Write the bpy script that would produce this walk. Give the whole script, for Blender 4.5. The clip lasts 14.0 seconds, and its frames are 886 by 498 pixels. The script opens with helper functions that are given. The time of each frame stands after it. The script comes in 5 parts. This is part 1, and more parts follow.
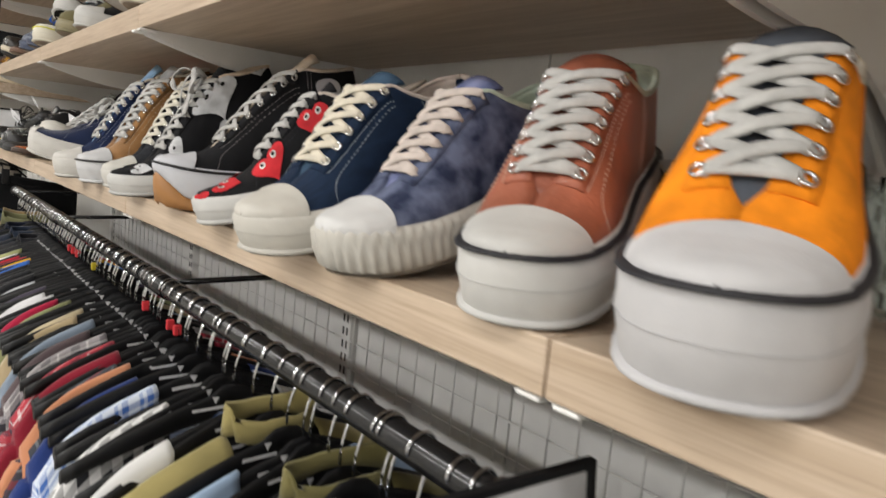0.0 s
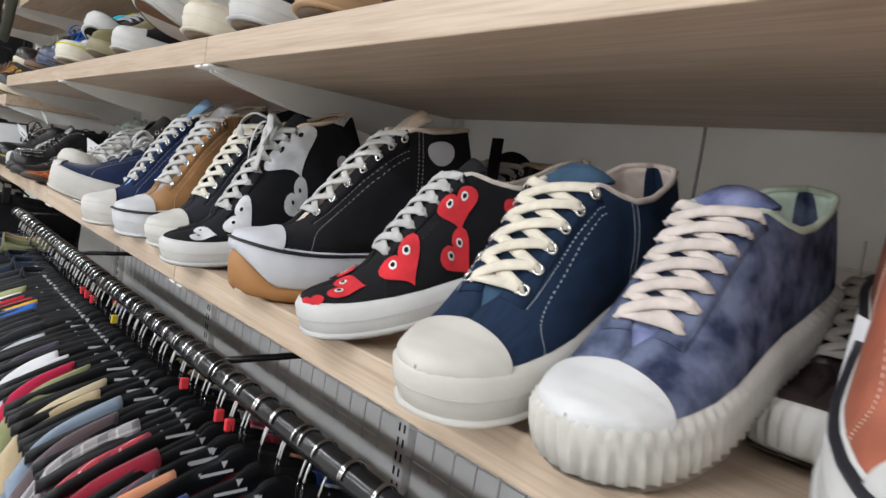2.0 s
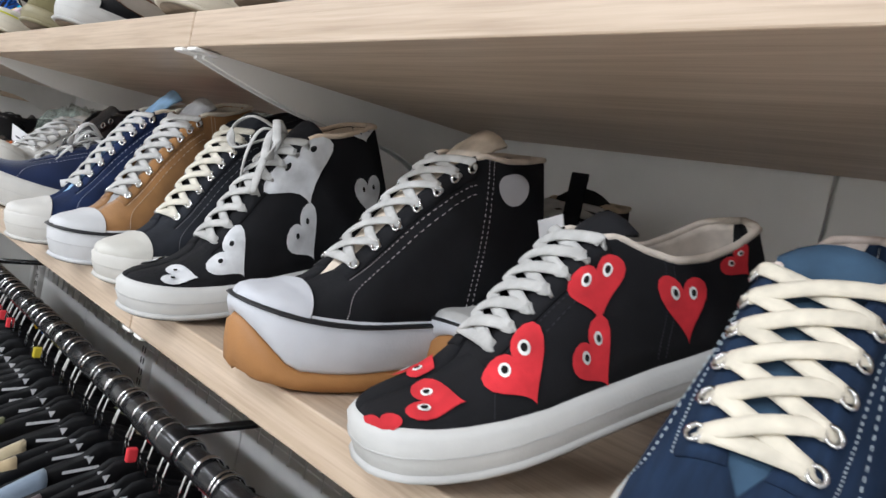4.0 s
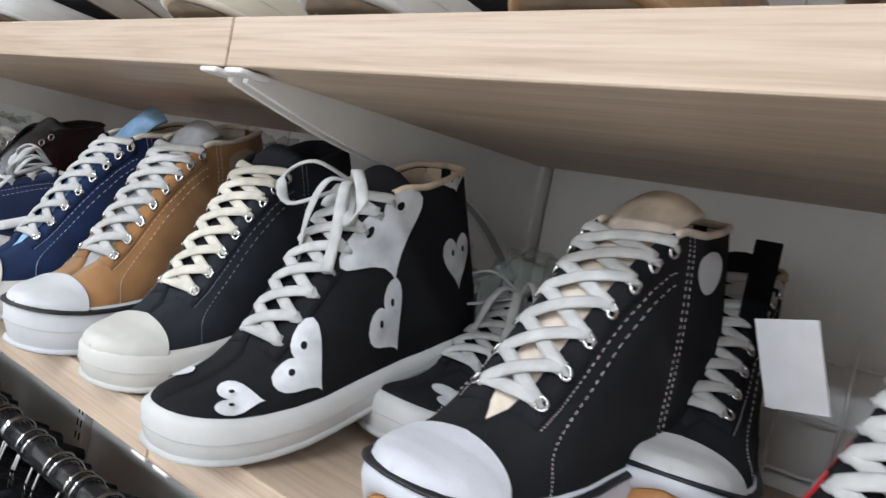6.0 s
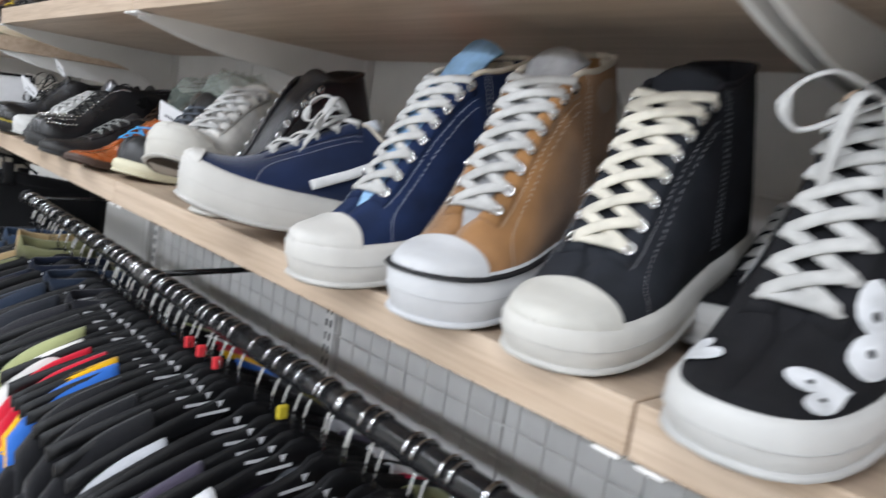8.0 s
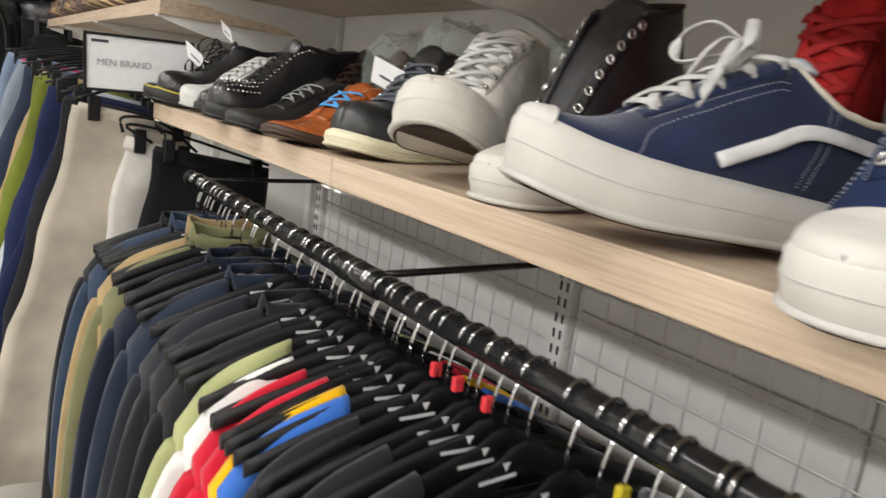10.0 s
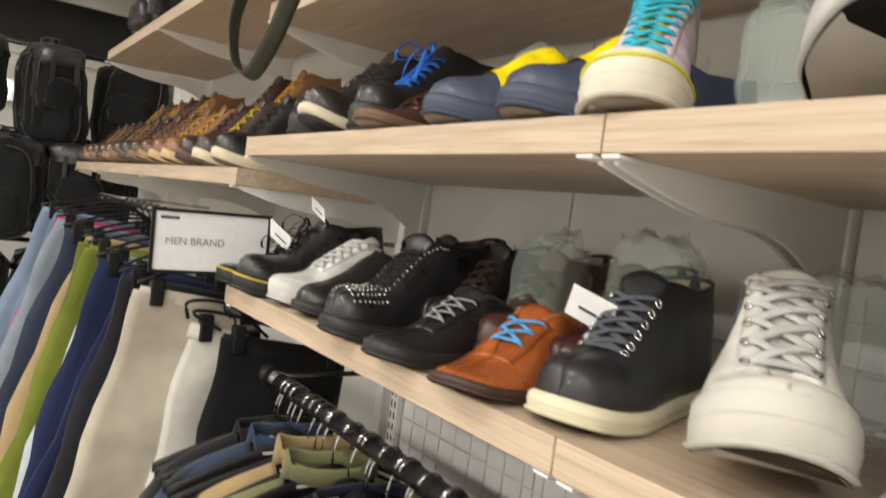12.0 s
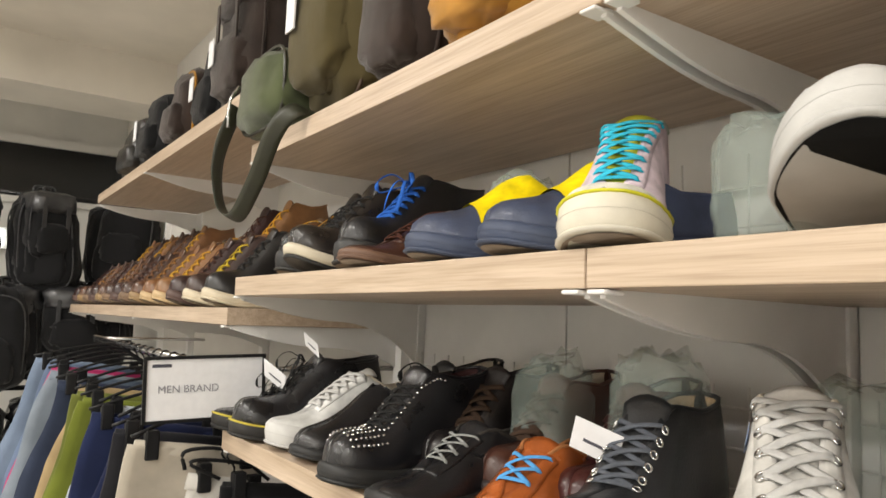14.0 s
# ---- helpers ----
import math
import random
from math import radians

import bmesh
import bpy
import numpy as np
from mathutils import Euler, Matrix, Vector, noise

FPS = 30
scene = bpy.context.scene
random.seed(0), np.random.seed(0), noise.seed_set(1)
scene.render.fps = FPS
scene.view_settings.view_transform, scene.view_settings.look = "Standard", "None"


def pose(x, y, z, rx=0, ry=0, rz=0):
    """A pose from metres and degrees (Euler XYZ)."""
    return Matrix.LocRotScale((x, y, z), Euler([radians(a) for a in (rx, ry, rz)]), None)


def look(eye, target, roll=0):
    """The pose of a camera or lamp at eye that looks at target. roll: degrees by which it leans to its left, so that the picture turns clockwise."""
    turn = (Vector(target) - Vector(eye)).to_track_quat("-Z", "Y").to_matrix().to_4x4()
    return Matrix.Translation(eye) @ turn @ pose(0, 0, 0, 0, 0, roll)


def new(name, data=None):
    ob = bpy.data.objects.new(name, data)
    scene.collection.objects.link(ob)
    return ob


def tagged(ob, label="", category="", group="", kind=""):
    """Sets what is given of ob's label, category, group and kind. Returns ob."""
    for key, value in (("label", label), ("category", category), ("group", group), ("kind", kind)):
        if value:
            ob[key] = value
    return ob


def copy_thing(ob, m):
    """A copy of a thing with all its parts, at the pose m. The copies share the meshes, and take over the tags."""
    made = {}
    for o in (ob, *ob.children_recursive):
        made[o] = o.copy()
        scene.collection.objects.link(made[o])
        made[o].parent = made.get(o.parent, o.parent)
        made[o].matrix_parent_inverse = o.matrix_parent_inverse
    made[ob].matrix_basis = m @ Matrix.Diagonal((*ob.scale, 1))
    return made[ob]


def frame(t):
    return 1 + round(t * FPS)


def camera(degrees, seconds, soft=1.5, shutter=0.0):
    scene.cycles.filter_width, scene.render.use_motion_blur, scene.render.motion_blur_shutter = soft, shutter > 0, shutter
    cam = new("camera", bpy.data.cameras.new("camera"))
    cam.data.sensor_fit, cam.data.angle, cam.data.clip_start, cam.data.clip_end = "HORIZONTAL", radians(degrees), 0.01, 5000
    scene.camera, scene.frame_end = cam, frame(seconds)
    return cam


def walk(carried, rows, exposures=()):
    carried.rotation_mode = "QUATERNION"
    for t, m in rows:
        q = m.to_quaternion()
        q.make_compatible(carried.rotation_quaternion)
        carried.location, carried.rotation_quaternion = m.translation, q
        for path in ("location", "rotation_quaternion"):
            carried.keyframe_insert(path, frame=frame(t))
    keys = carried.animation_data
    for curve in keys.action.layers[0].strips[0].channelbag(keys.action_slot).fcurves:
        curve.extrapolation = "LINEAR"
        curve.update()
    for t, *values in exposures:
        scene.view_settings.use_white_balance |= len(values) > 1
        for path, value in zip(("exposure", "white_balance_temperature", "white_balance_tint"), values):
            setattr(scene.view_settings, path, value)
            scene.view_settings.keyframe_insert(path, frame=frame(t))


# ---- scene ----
cam = camera(63.0, 14.0, shutter=0.5)
PATH = [
    (0, (-0.291, -0.267, 1.388), (0.924, 1.305, 1.156), 5.6),
    (0.5, (-0.304, -0.187, 1.422), (0.911, 1.387, 1.202), 5.9),
    (1, (-0.32, -0.135, 1.432), (0.899, 1.438, 1.237), 6.9),
    (1.5, (-0.319, -0.084, 1.439), (0.905, 1.487, 1.25), 7.6),
    (2, (-0.317, -0.026, 1.437), (0.929, 1.529, 1.266), 8.6),
    (2.5, (-0.305, 0.045, 1.441), (0.977, 1.573, 1.288), 9.1),
    (5, (-0.282, 0.325, 1.457), (1.178, 1.687, 1.349), 13.6),
    (5.5, (-0.283, 0.399, 1.467), (1.235, 1.697, 1.359), 12.7),
    (6, (-0.281, 0.455, 1.479), (1.275, 1.706, 1.366), 11.4),
    (6.5, (-0.294, 0.511, 1.471), (1.262, 1.761, 1.347), 10.4),
    (7, (-0.331, 0.569, 1.452), (1.197, 1.852, 1.31), 10.4),
    (7.5, (-0.345, 0.624, 1.444), (1.095, 1.998, 1.244), 9.9),
    (8, (-0.356, 0.694, 1.428), (0.98, 2.15, 1.13), 8.3),
    (8.5, (-0.373, 0.781, 1.409), (0.861, 2.297, 0.984), 5.5),
    (11, (-0.369, 1.214, 1.37), (0.698, 2.877, 1.06), 8.5),
    (11.5, (-0.411, 1.302, 1.42), (0.704, 2.952, 1.234), 8.3),
    (12, (-0.447, 1.364, 1.47), (0.687, 3.009, 1.394), 7.5),
    (12.5, (-0.474, 1.392, 1.506), (0.653, 3.044, 1.532), 6.4),
    (13, (-0.476, 1.401, 1.519), (0.641, 3.057, 1.617), 5.0),
    (13.5, (-0.456, 1.392, 1.514), (0.664, 3.043, 1.662), 3.6),
    (14, (-0.436, 1.368, 1.514), (0.679, 3.017, 1.708), 2.1),
]
walk(cam, [(t, look(eye, target, roll)) for t, eye, target, roll in PATH],
     [(0, -0.22, 6450, 10), (0.5, -0.2, 6100, 10), (1, -0.16, 5950, 10), (2, -0.08, 5900, 10), (6.5, 0.11, 5650, 10), (8.5, 0.06, 5700, 10), (11, 0.15, 6800, 10), (14, 0.2, 6800, 10)])

# ---- world and light ----
world = bpy.data.worlds.new("world")
world.use_nodes = True
scene.world = world
world.node_tree.nodes["Background"].inputs[0].default_value = (0.8, 0.9, 1.0, 1)
world.node_tree.nodes["Background"].inputs[1].default_value = 0.02

LAMPS = [(x, y) for x in (-1.25, -3.0) for y in (-1.6, 0.3, 2.2, 4.1)]
LAMP_POWER = {-1.25: 20, -3.0: 44}


def lamp(x, y):
    data = bpy.data.lights.new("tube_light", "AREA")
    data.shape, data.size, data.size_y = "RECTANGLE", 0.22, 1.2
    data.energy, data.color = LAMP_POWER[x], (1.0, 0.985, 0.955)
    ob = new("tube_light", data)
    ob.matrix_basis = pose(x, y, 2.655)


for x, y in LAMPS:
    lamp(x, y)
scene.view_settings.exposure = 0.0

# ---- materials ----
CACHE = {}


def material(name, color, rough=0.6, metal=0.0, var=0.12, scale=60.0, bump=0.15, bump_scale=400.0, spec=0.5, clear=0.0, stretch=(1, 1, 1), second=None, coat=0.0, mottled=0.0, sheen=0.0):
    """A painted, woven or grained surface: base colour with stains at one size, relief at another."""
    key = (name, tuple(color), rough, metal, var, scale, bump, bump_scale, stretch, second, clear)
    if key in CACHE:
        return CACHE[key]
    m = bpy.data.materials.new(name)
    m.use_nodes = True
    nt = m.node_tree
    b = nt.nodes["Principled BSDF"]
    tc = nt.nodes.new("ShaderNodeTexCoord")
    mp = nt.nodes.new("ShaderNodeMapping")
    mp.inputs["Scale"].default_value = stretch
    nt.links.new(tc.outputs["Object"], mp.inputs["Vector"])
    info = nt.nodes.new("ShaderNodeObjectInfo")
    n1 = nt.nodes.new("ShaderNodeTexNoise")
    n1.inputs["Scale"].default_value, n1.inputs["Detail"].default_value = scale, 6
    nt.links.new(mp.outputs[0], n1.inputs["Vector"])
    ramp = nt.nodes.new("ShaderNodeValToRGB")
    c = np.array(color[:3])
    dark = np.clip(c * (1 - var * 1.6), 0, 1) if second is None else np.array(second)
    light = np.clip(c * (1 + var), 0, 1)
    e = ramp.color_ramp.elements
    e[0].position, e[1].position = (0.3, 0.7) if second is None else (0.5 - 0.5 * (1 - mottled) * 0.3, 0.62)
    e[0].color, e[1].color = (*dark, 1), (*light, 1)
    nt.links.new(n1.outputs["Fac"], ramp.inputs[0])
    hsv = nt.nodes.new("ShaderNodeHueSaturation")
    mr = nt.nodes.new("ShaderNodeMapRange")
    mr.inputs["To Min"].default_value, mr.inputs["To Max"].default_value = 1 - var * 0.5, 1 + var * 0.5
    nt.links.new(info.outputs["Random"], mr.inputs["Value"])
    nt.links.new(mr.outputs[0], hsv.inputs["Value"])
    nt.links.new(ramp.outputs[0], hsv.inputs["Color"])
    nt.links.new(hsv.outputs[0], b.inputs["Base Color"])
    n2 = nt.nodes.new("ShaderNodeTexNoise")
    n2.inputs["Scale"].default_value, n2.inputs["Detail"].default_value = bump_scale, 3
    nt.links.new(mp.outputs[0], n2.inputs["Vector"])
    bp = nt.nodes.new("ShaderNodeBump")
    bp.inputs["Strength"].default_value, bp.inputs["Distance"].default_value = bump, 0.002
    nt.links.new(n2.outputs["Fac"], bp.inputs["Height"])
    nt.links.new(bp.outputs[0], b.inputs["Normal"])
    rr = nt.nodes.new("ShaderNodeMapRange")
    rr.inputs["To Min"].default_value, rr.inputs["To Max"].default_value = max(0.03, rough - 0.12), min(1, rough + 0.12)
    nt.links.new(n1.outputs["Fac"], rr.inputs["Value"])
    nt.links.new(rr.outputs[0], b.inputs["Roughness"])
    b.inputs["Metallic"].default_value = metal
    b.inputs["Specular IOR Level"].default_value = spec
    b.inputs["Transmission Weight"].default_value = clear
    b.inputs["Coat Weight"].default_value = coat
    b.inputs["Sheen Weight"].default_value = sheen
    CACHE[key] = m
    return m


def wood():
    """Pale oak laminate, its grain along the shelf."""
    m = bpy.data.materials.new("oak_laminate")
    m.use_nodes = True
    nt = m.node_tree
    b = nt.nodes["Principled BSDF"]
    tc = nt.nodes.new("ShaderNodeTexCoord")
    mp = nt.nodes.new("ShaderNodeMapping")
    mp.inputs["Scale"].default_value = (22, 1.1, 30)
    nt.links.new(tc.outputs["Object"], mp.inputs["Vector"])
    info = nt.nodes.new("ShaderNodeObjectInfo")
    add = nt.nodes.new("ShaderNodeVectorMath")
    nt.links.new(mp.outputs[0], add.inputs[0])
    sc = nt.nodes.new("ShaderNodeMath")
    sc.operation = "MULTIPLY"
    sc.inputs[1].default_value = 37
    nt.links.new(info.outputs["Random"], sc.inputs[0])
    nt.links.new(sc.outputs[0], add.inputs[1])
    n1 = nt.nodes.new("ShaderNodeTexNoise")
    n1.inputs["Scale"].default_value, n1.inputs["Detail"].default_value, n1.inputs["Distortion"].default_value = 3.0, 8, 0.6
    nt.links.new(add.outputs[0], n1.inputs["Vector"])
    ramp = nt.nodes.new("ShaderNodeValToRGB")
    e = ramp.color_ramp.elements
    e[0].position, e[0].color = 0.28, (0.43, 0.325, 0.228, 1)
    e[1].position, e[1].color = 0.66, (0.575, 0.46, 0.35, 1)
    nt.links.new(n1.outputs["Fac"], ramp.inputs[0])
    mp2 = nt.nodes.new("ShaderNodeMapping")
    mp2.inputs["Scale"].default_value = (300, 9, 300)
    nt.links.new(tc.outputs["Object"], mp2.inputs["Vector"])
    n2 = nt.nodes.new("ShaderNodeTexNoise")
    n2.inputs["Scale"].default_value, n2.inputs["Detail"].default_value = 1.2, 4
    nt.links.new(mp2.outputs[0], n2.inputs["Vector"])
    mix = nt.nodes.new("ShaderNodeMixRGB")
    mix.blend_type, mix.inputs[0].default_value = "MULTIPLY", 0.35
    r2 = nt.nodes.new("ShaderNodeValToRGB")
    r2.color_ramp.elements[0].position, r2.color_ramp.elements[0].color = 0.35, (0.62, 0.55, 0.5, 1)
    r2.color_ramp.elements[1].position = 0.55
    nt.links.new(n2.outputs["Fac"], r2.inputs[0])
    nt.links.new(ramp.outputs[0], mix.inputs[1])
    nt.links.new(r2.outputs[0], mix.inputs[2])
    nt.links.new(mix.outputs[0], b.inputs["Base Color"])
    bp = nt.nodes.new("ShaderNodeBump")
    bp.inputs["Strength"].default_value, bp.inputs["Distance"].default_value = 0.12, 0.001
    nt.links.new(n2.outputs["Fac"], bp.inputs["Height"])
    nt.links.new(bp.outputs[0], b.inputs["Normal"])
    b.inputs["Roughness"].default_value = 0.42
    return m


def plaid(name, base, bands, pitch=0.03, axes=(0, 2)):
    """Woven checks: bands of (colour, start, width) as parts of one pitch, laid both ways."""
    m = bpy.data.materials.new(name)
    m.use_nodes = True
    nt = m.node_tree
    b = nt.nodes["Principled BSDF"]
    tc = nt.nodes.new("ShaderNodeTexCoord")
    sp = nt.nodes.new("ShaderNodeSeparateXYZ")
    nt.links.new(tc.outputs["UV"], sp.inputs[0])
    col = None
    for ax in (0, 1):
        md = nt.nodes.new("ShaderNodeMath")
        md.operation = "MULTIPLY"
        md.inputs[1].default_value = 1 / pitch
        nt.links.new(sp.outputs[ax], md.inputs[0])
        fr = nt.nodes.new("ShaderNodeMath")
        fr.operation = "FRACT"
        nt.links.new(md.outputs[0], fr.inputs[0])
        ramp = nt.nodes.new("ShaderNodeValToRGB")
        ramp.color_ramp.interpolation = "CONSTANT"
        e = ramp.color_ramp.elements
        e[0].position, e[0].color = 0, (*base, 1)
        first = True
        for c, a, w in bands:
            k = e[1] if first else e.new(a)
            first = False
            k.position, k.color = a, (*c, 1)
            e.new(min(0.999, a + w)).color = (*base, 1)
        nt.links.new(fr.outputs[0], ramp.inputs[0])
        if col is None:
            col = ramp
        else:
            mix = nt.nodes.new("ShaderNodeMixRGB")
            mix.inputs[0].default_value = 0.5
            nt.links.new(col.outputs[0], mix.inputs[1])
            nt.links.new(ramp.outputs[0], mix.inputs[2])
            col = mix
    nt.links.new(col.outputs[0], b.inputs["Base Color"])
    n2 = nt.nodes.new("ShaderNodeTexNoise")
    n2.inputs["Scale"].default_value = 900
    bp = nt.nodes.new("ShaderNodeBump")
    bp.inputs["Strength"].default_value, bp.inputs["Distance"].default_value = 0.3, 0.001
    nt.links.new(tc.outputs["Object"], n2.inputs["Vector"])
    nt.links.new(n2.outputs["Fac"], bp.inputs["Height"])
    nt.links.new(bp.outputs[0], b.inputs["Normal"])
    b.inputs["Roughness"].default_value = 0.9
    return m


def canvas(c, second=None, **k):
    return material("canvas", c, 0.92, var=0.18, scale=45, bump=0.45, bump_scale=1500, spec=0.2, second=second, **k)


def leather(c, rough=0.35):
    return material("leather", c, rough, var=0.22, scale=25, bump=0.25, bump_scale=350, spec=0.5, coat=0.15)


def suede(c):
    return material("suede", c, 0.95, var=0.25, scale=18, bump=0.3, bump_scale=900, spec=0.15, sheen=0.3)


def rubber(c):
    return material("rubber", c, 0.55, var=0.07, scale=22, bump=0.12, bump_scale=500, spec=0.4)


def cloth(c, second=None):
    return material("cloth", c, 0.95, var=0.11, scale=14, bump=0.4, bump_scale=900, spec=0.1, second=second, sheen=0.15)


def lacing(c):
    return material("cotton_lace", c, 0.9, var=0.1, scale=90, bump=0.6, bump_scale=1800, spec=0.15)


OAK = wood()
WHITE_STEEL = material("white_steel", (0.82, 0.81, 0.79), 0.42, var=0.05, scale=8, bump=0.03)
PLASTER = material("wall_paint", (0.68, 0.665, 0.63), 0.75, var=0.05, scale=4, bump=0.08, bump_scale=120)
BEAM_PAINT = material("ceiling_paint", (0.73, 0.68, 0.6), 0.8, var=0.06, scale=3, bump=0.1, bump_scale=90)
FLOOR_VINYL = material("floor_vinyl", (0.44, 0.415, 0.375), 0.4, var=0.05, scale=3, bump=0.05)
BLACK_PLASTIC = material("black_plastic", (0.007, 0.007, 0.008), 0.5, var=0.2, scale=30, bump=0.06, spec=0.3)
BLACK_STEEL = material("black_steel", (0.012, 0.012, 0.013), 0.22, var=0.2, scale=30, bump=0.03)
CHROME = material("chrome_wire", (0.6, 0.6, 0.6), 0.2, metal=1.0, var=0.05, bump=0.02)
DARK = material("dark_slot", (0.02, 0.02, 0.02), 0.9)
PAPER = material("paper", (0.78, 0.78, 0.8), 0.7, var=0.03, bump=0.05)
GREY_INK = material("grey_ink", (0.28, 0.28, 0.31), 0.8)
INK = material("ink", (0.06, 0.06, 0.08), 0.8)
GLASS_DARK = material("window_glass", (0.01, 0.011, 0.012), 0.12, var=0.1)


def film_plastic():
    m = bpy.data.materials.new("clear_film")
    m.use_nodes = True
    nt = m.node_tree
    b = nt.nodes["Principled BSDF"]
    b.inputs["Base Color"].default_value = (0.66, 0.80, 0.73, 1)
    b.inputs["Roughness"].default_value = 0.18
    b.inputs["Alpha"].default_value = 0.2
    n = nt.nodes.new("ShaderNodeTexNoise")
    n.inputs["Scale"].default_value, n.inputs["Detail"].default_value = 28, 4
    bp = nt.nodes.new("ShaderNodeBump")
    bp.inputs["Strength"].default_value, bp.inputs["Distance"].default_value = 0.6, 0.01
    nt.links.new(n.outputs["Fac"], bp.inputs["Height"])
    nt.links.new(bp.outputs[0], b.inputs["Normal"])
    return m


FILM = film_plastic()


# ---- mesh helpers ----
def mesh(name, verts, faces, mat, smooth=True, uvs=None):
    me = bpy.data.meshes.new(name)
    me.from_pydata([tuple(map(float, v)) for v in verts], [], [tuple(map(int, f)) for f in faces])
    me.materials.append(mat)
    if smooth:
        me.polygons.foreach_set("use_smooth", [True] * len(me.polygons))
    if uvs is not None:
        layer = me.uv_layers.new()
        for lo in me.loops:
            layer.data[lo.index].uv = uvs[lo.vertex_index]
    me.update()
    return me


def part(name, data, parent, label="", thick=0.0, bevel=0.0):
    ob = new(name, data)
    ob.parent = parent
    if label:
        tagged(ob, label)
    if thick:
        s = ob.modifiers.new("thick", "SOLIDIFY")
        s.thickness, s.offset = thick, -1
    if bevel:
        s = ob.modifiers.new("bevel", "BEVEL")
        s.width, s.segments, s.limit_method = bevel, 2, "ANGLE"
    return ob


def thing(name, label, category, group="", kind="", at=None):
    ob = new(name)
    ob.empty_display_size = 0.05
    tagged(ob, label, category, group, kind)
    if at is not None:
        ob.matrix_basis = at
    return ob


def box_data(lo, hi, verts=None, faces=None):
    (a, b, c), (d, e, f) = lo, hi
    v = [(a, b, c), (d, b, c), (d, e, c), (a, e, c), (a, b, f), (d, b, f), (d, e, f), (a, e, f)]
    q = [(0, 3, 2, 1), (4, 5, 6, 7), (0, 1, 5, 4), (1, 2, 6, 5), (2, 3, 7, 6), (3, 0, 4, 7)]
    return v, q


def join(pieces):
    vs, fs = [], []
    for v, f in pieces:
        n = len(vs)
        vs += list(v)
        fs += [tuple(i + n for i in q) for q in f]
    return vs, fs


def box(name, lo, hi, mat, smooth=False):
    return mesh(name, *box_data(lo, hi), mat, smooth)


def solid(name, lo, hi, mat, label="", category="", kind="", group="", bevel=0.0):
    """A board or block as a thing of its own, its origin in its middle."""
    mid = (np.array(lo) + np.array(hi)) / 2
    ob = new(name, box(name, np.array(lo) - mid, np.array(hi) - mid, mat))
    ob.location = mid
    tagged(ob, label, category, group, kind)
    if bevel:
        s = ob.modifiers.new("bevel", "BEVEL")
        s.width, s.segments = bevel, 2
    return ob


def tube_data(path, r, n=8, flat=1.0, up=None, closed=False):
    """A swept tube along points; flat < 1 squeezes it along its own upward axis."""
    p = np.array(path, float)
    if closed:
        t = np.roll(p, -1, 0) - np.roll(p, 1, 0)
    else:
        t = np.gradient(p, axis=0)
    t /= np.linalg.norm(t, axis=1)[:, None] + 1e-12
    vs, fs = [], []
    ref = np.array(up if up is not None else (0, 0, 1.0))
    for i in range(len(p)):
        u = ref[i] if ref.ndim == 2 else ref
        a = np.cross(t[i], u)
        if np.linalg.norm(a) < 1e-4:
            a = np.cross(t[i], (1, 0.1, 0))
        a /= np.linalg.norm(a)
        b = np.cross(a, t[i])
        rr = r[i] if hasattr(r, "__len__") else r
        for k in range(n):
            w = 2 * math.pi * (k + 0.5) / n
            vs.append(p[i] + rr * (math.cos(w) * a + flat * math.sin(w) * b))
    m = len(p)
    for i in range(m if closed else m - 1):
        for k in range(n):
            j = (i + 1) % m
            fs.append((i * n + k, i * n + (k + 1) % n, j * n + (k + 1) % n, j * n + k))
    if not closed:
        fs += [tuple(range(n))[::-1], tuple((m - 1) * n + k for k in range(n))]
    return vs, fs


def spline(pts, n=24):
    """A smooth line through a few points."""
    p = np.array(pts, float)
    p = np.vstack([2 * p[0] - p[1], p, 2 * p[-1] - p[-2]])
    out = []
    m = len(p) - 3
    for i in range(m):
        for t in np.linspace(0, 1, max(2, n // m), endpoint=i == m - 1):
            a, b, c, d = p[i:i + 4]
            out.append(0.5 * (2 * b + (c - a) * t + (2 * a - 5 * b + 4 * c - d) * t * t + (3 * b - a - 3 * c + d) * t**3))
    return np.array(out)


def grid_faces(n, m, wrap=False):
    fs = []
    for i in range(n - 1):
        for j in range(m if wrap else m - 1):
            k = (j + 1) % m
            fs.append((i * m + j, i * m + k, (i + 1) * m + k, (i + 1) * m + j))
    return fs

# ---- the room ----
BLACK_CARD = material("black_card", (0.006, 0.006, 0.007), 0.95, spec=0.05)
Z1, Z2, Z3 = 1.30, 1.578, 1.831
THICK = 0.034
WALL_X = 0.42
solid("floor", (-4.0, -3.0, -0.1), (0.6, 9.0, 0.0), FLOOR_VINYL, "grey vinyl shop floor", "floor", "structure")
solid("wall_east", (WALL_X, -3.0, 0.0), (WALL_X + 0.15, 9.0, 2.75), PLASTER, "off-white painted shop wall behind the shelves", "wall", "structure")
# Unseen west and south walls are added to close the room and bounce light.
solid("wall_west", (-4.15, -3.0, 0.0), (-4.0, 9.0, 2.75), PLASTER, "plain off-white wall closing an unseen side of the room", "wall", "structure")
solid("wall_south", (-4.15, -3.15, 0.0), (0.57, -3.0, 2.75), PLASTER, "plain off-white wall closing an unseen side of the room", "wall", "structure")
solid("wall_north", (-4.15, 6.3, 0.0), (WALL_X, 6.45, 2.75), PLASTER, "off-white shop wall with a dark window band", "wall", "structure")
solid("ceiling", (-4.15, -3.15, 2.75), (0.57, 9.0, 2.85), BEAM_PAINT, "cream painted ceiling", "ceiling", "structure")
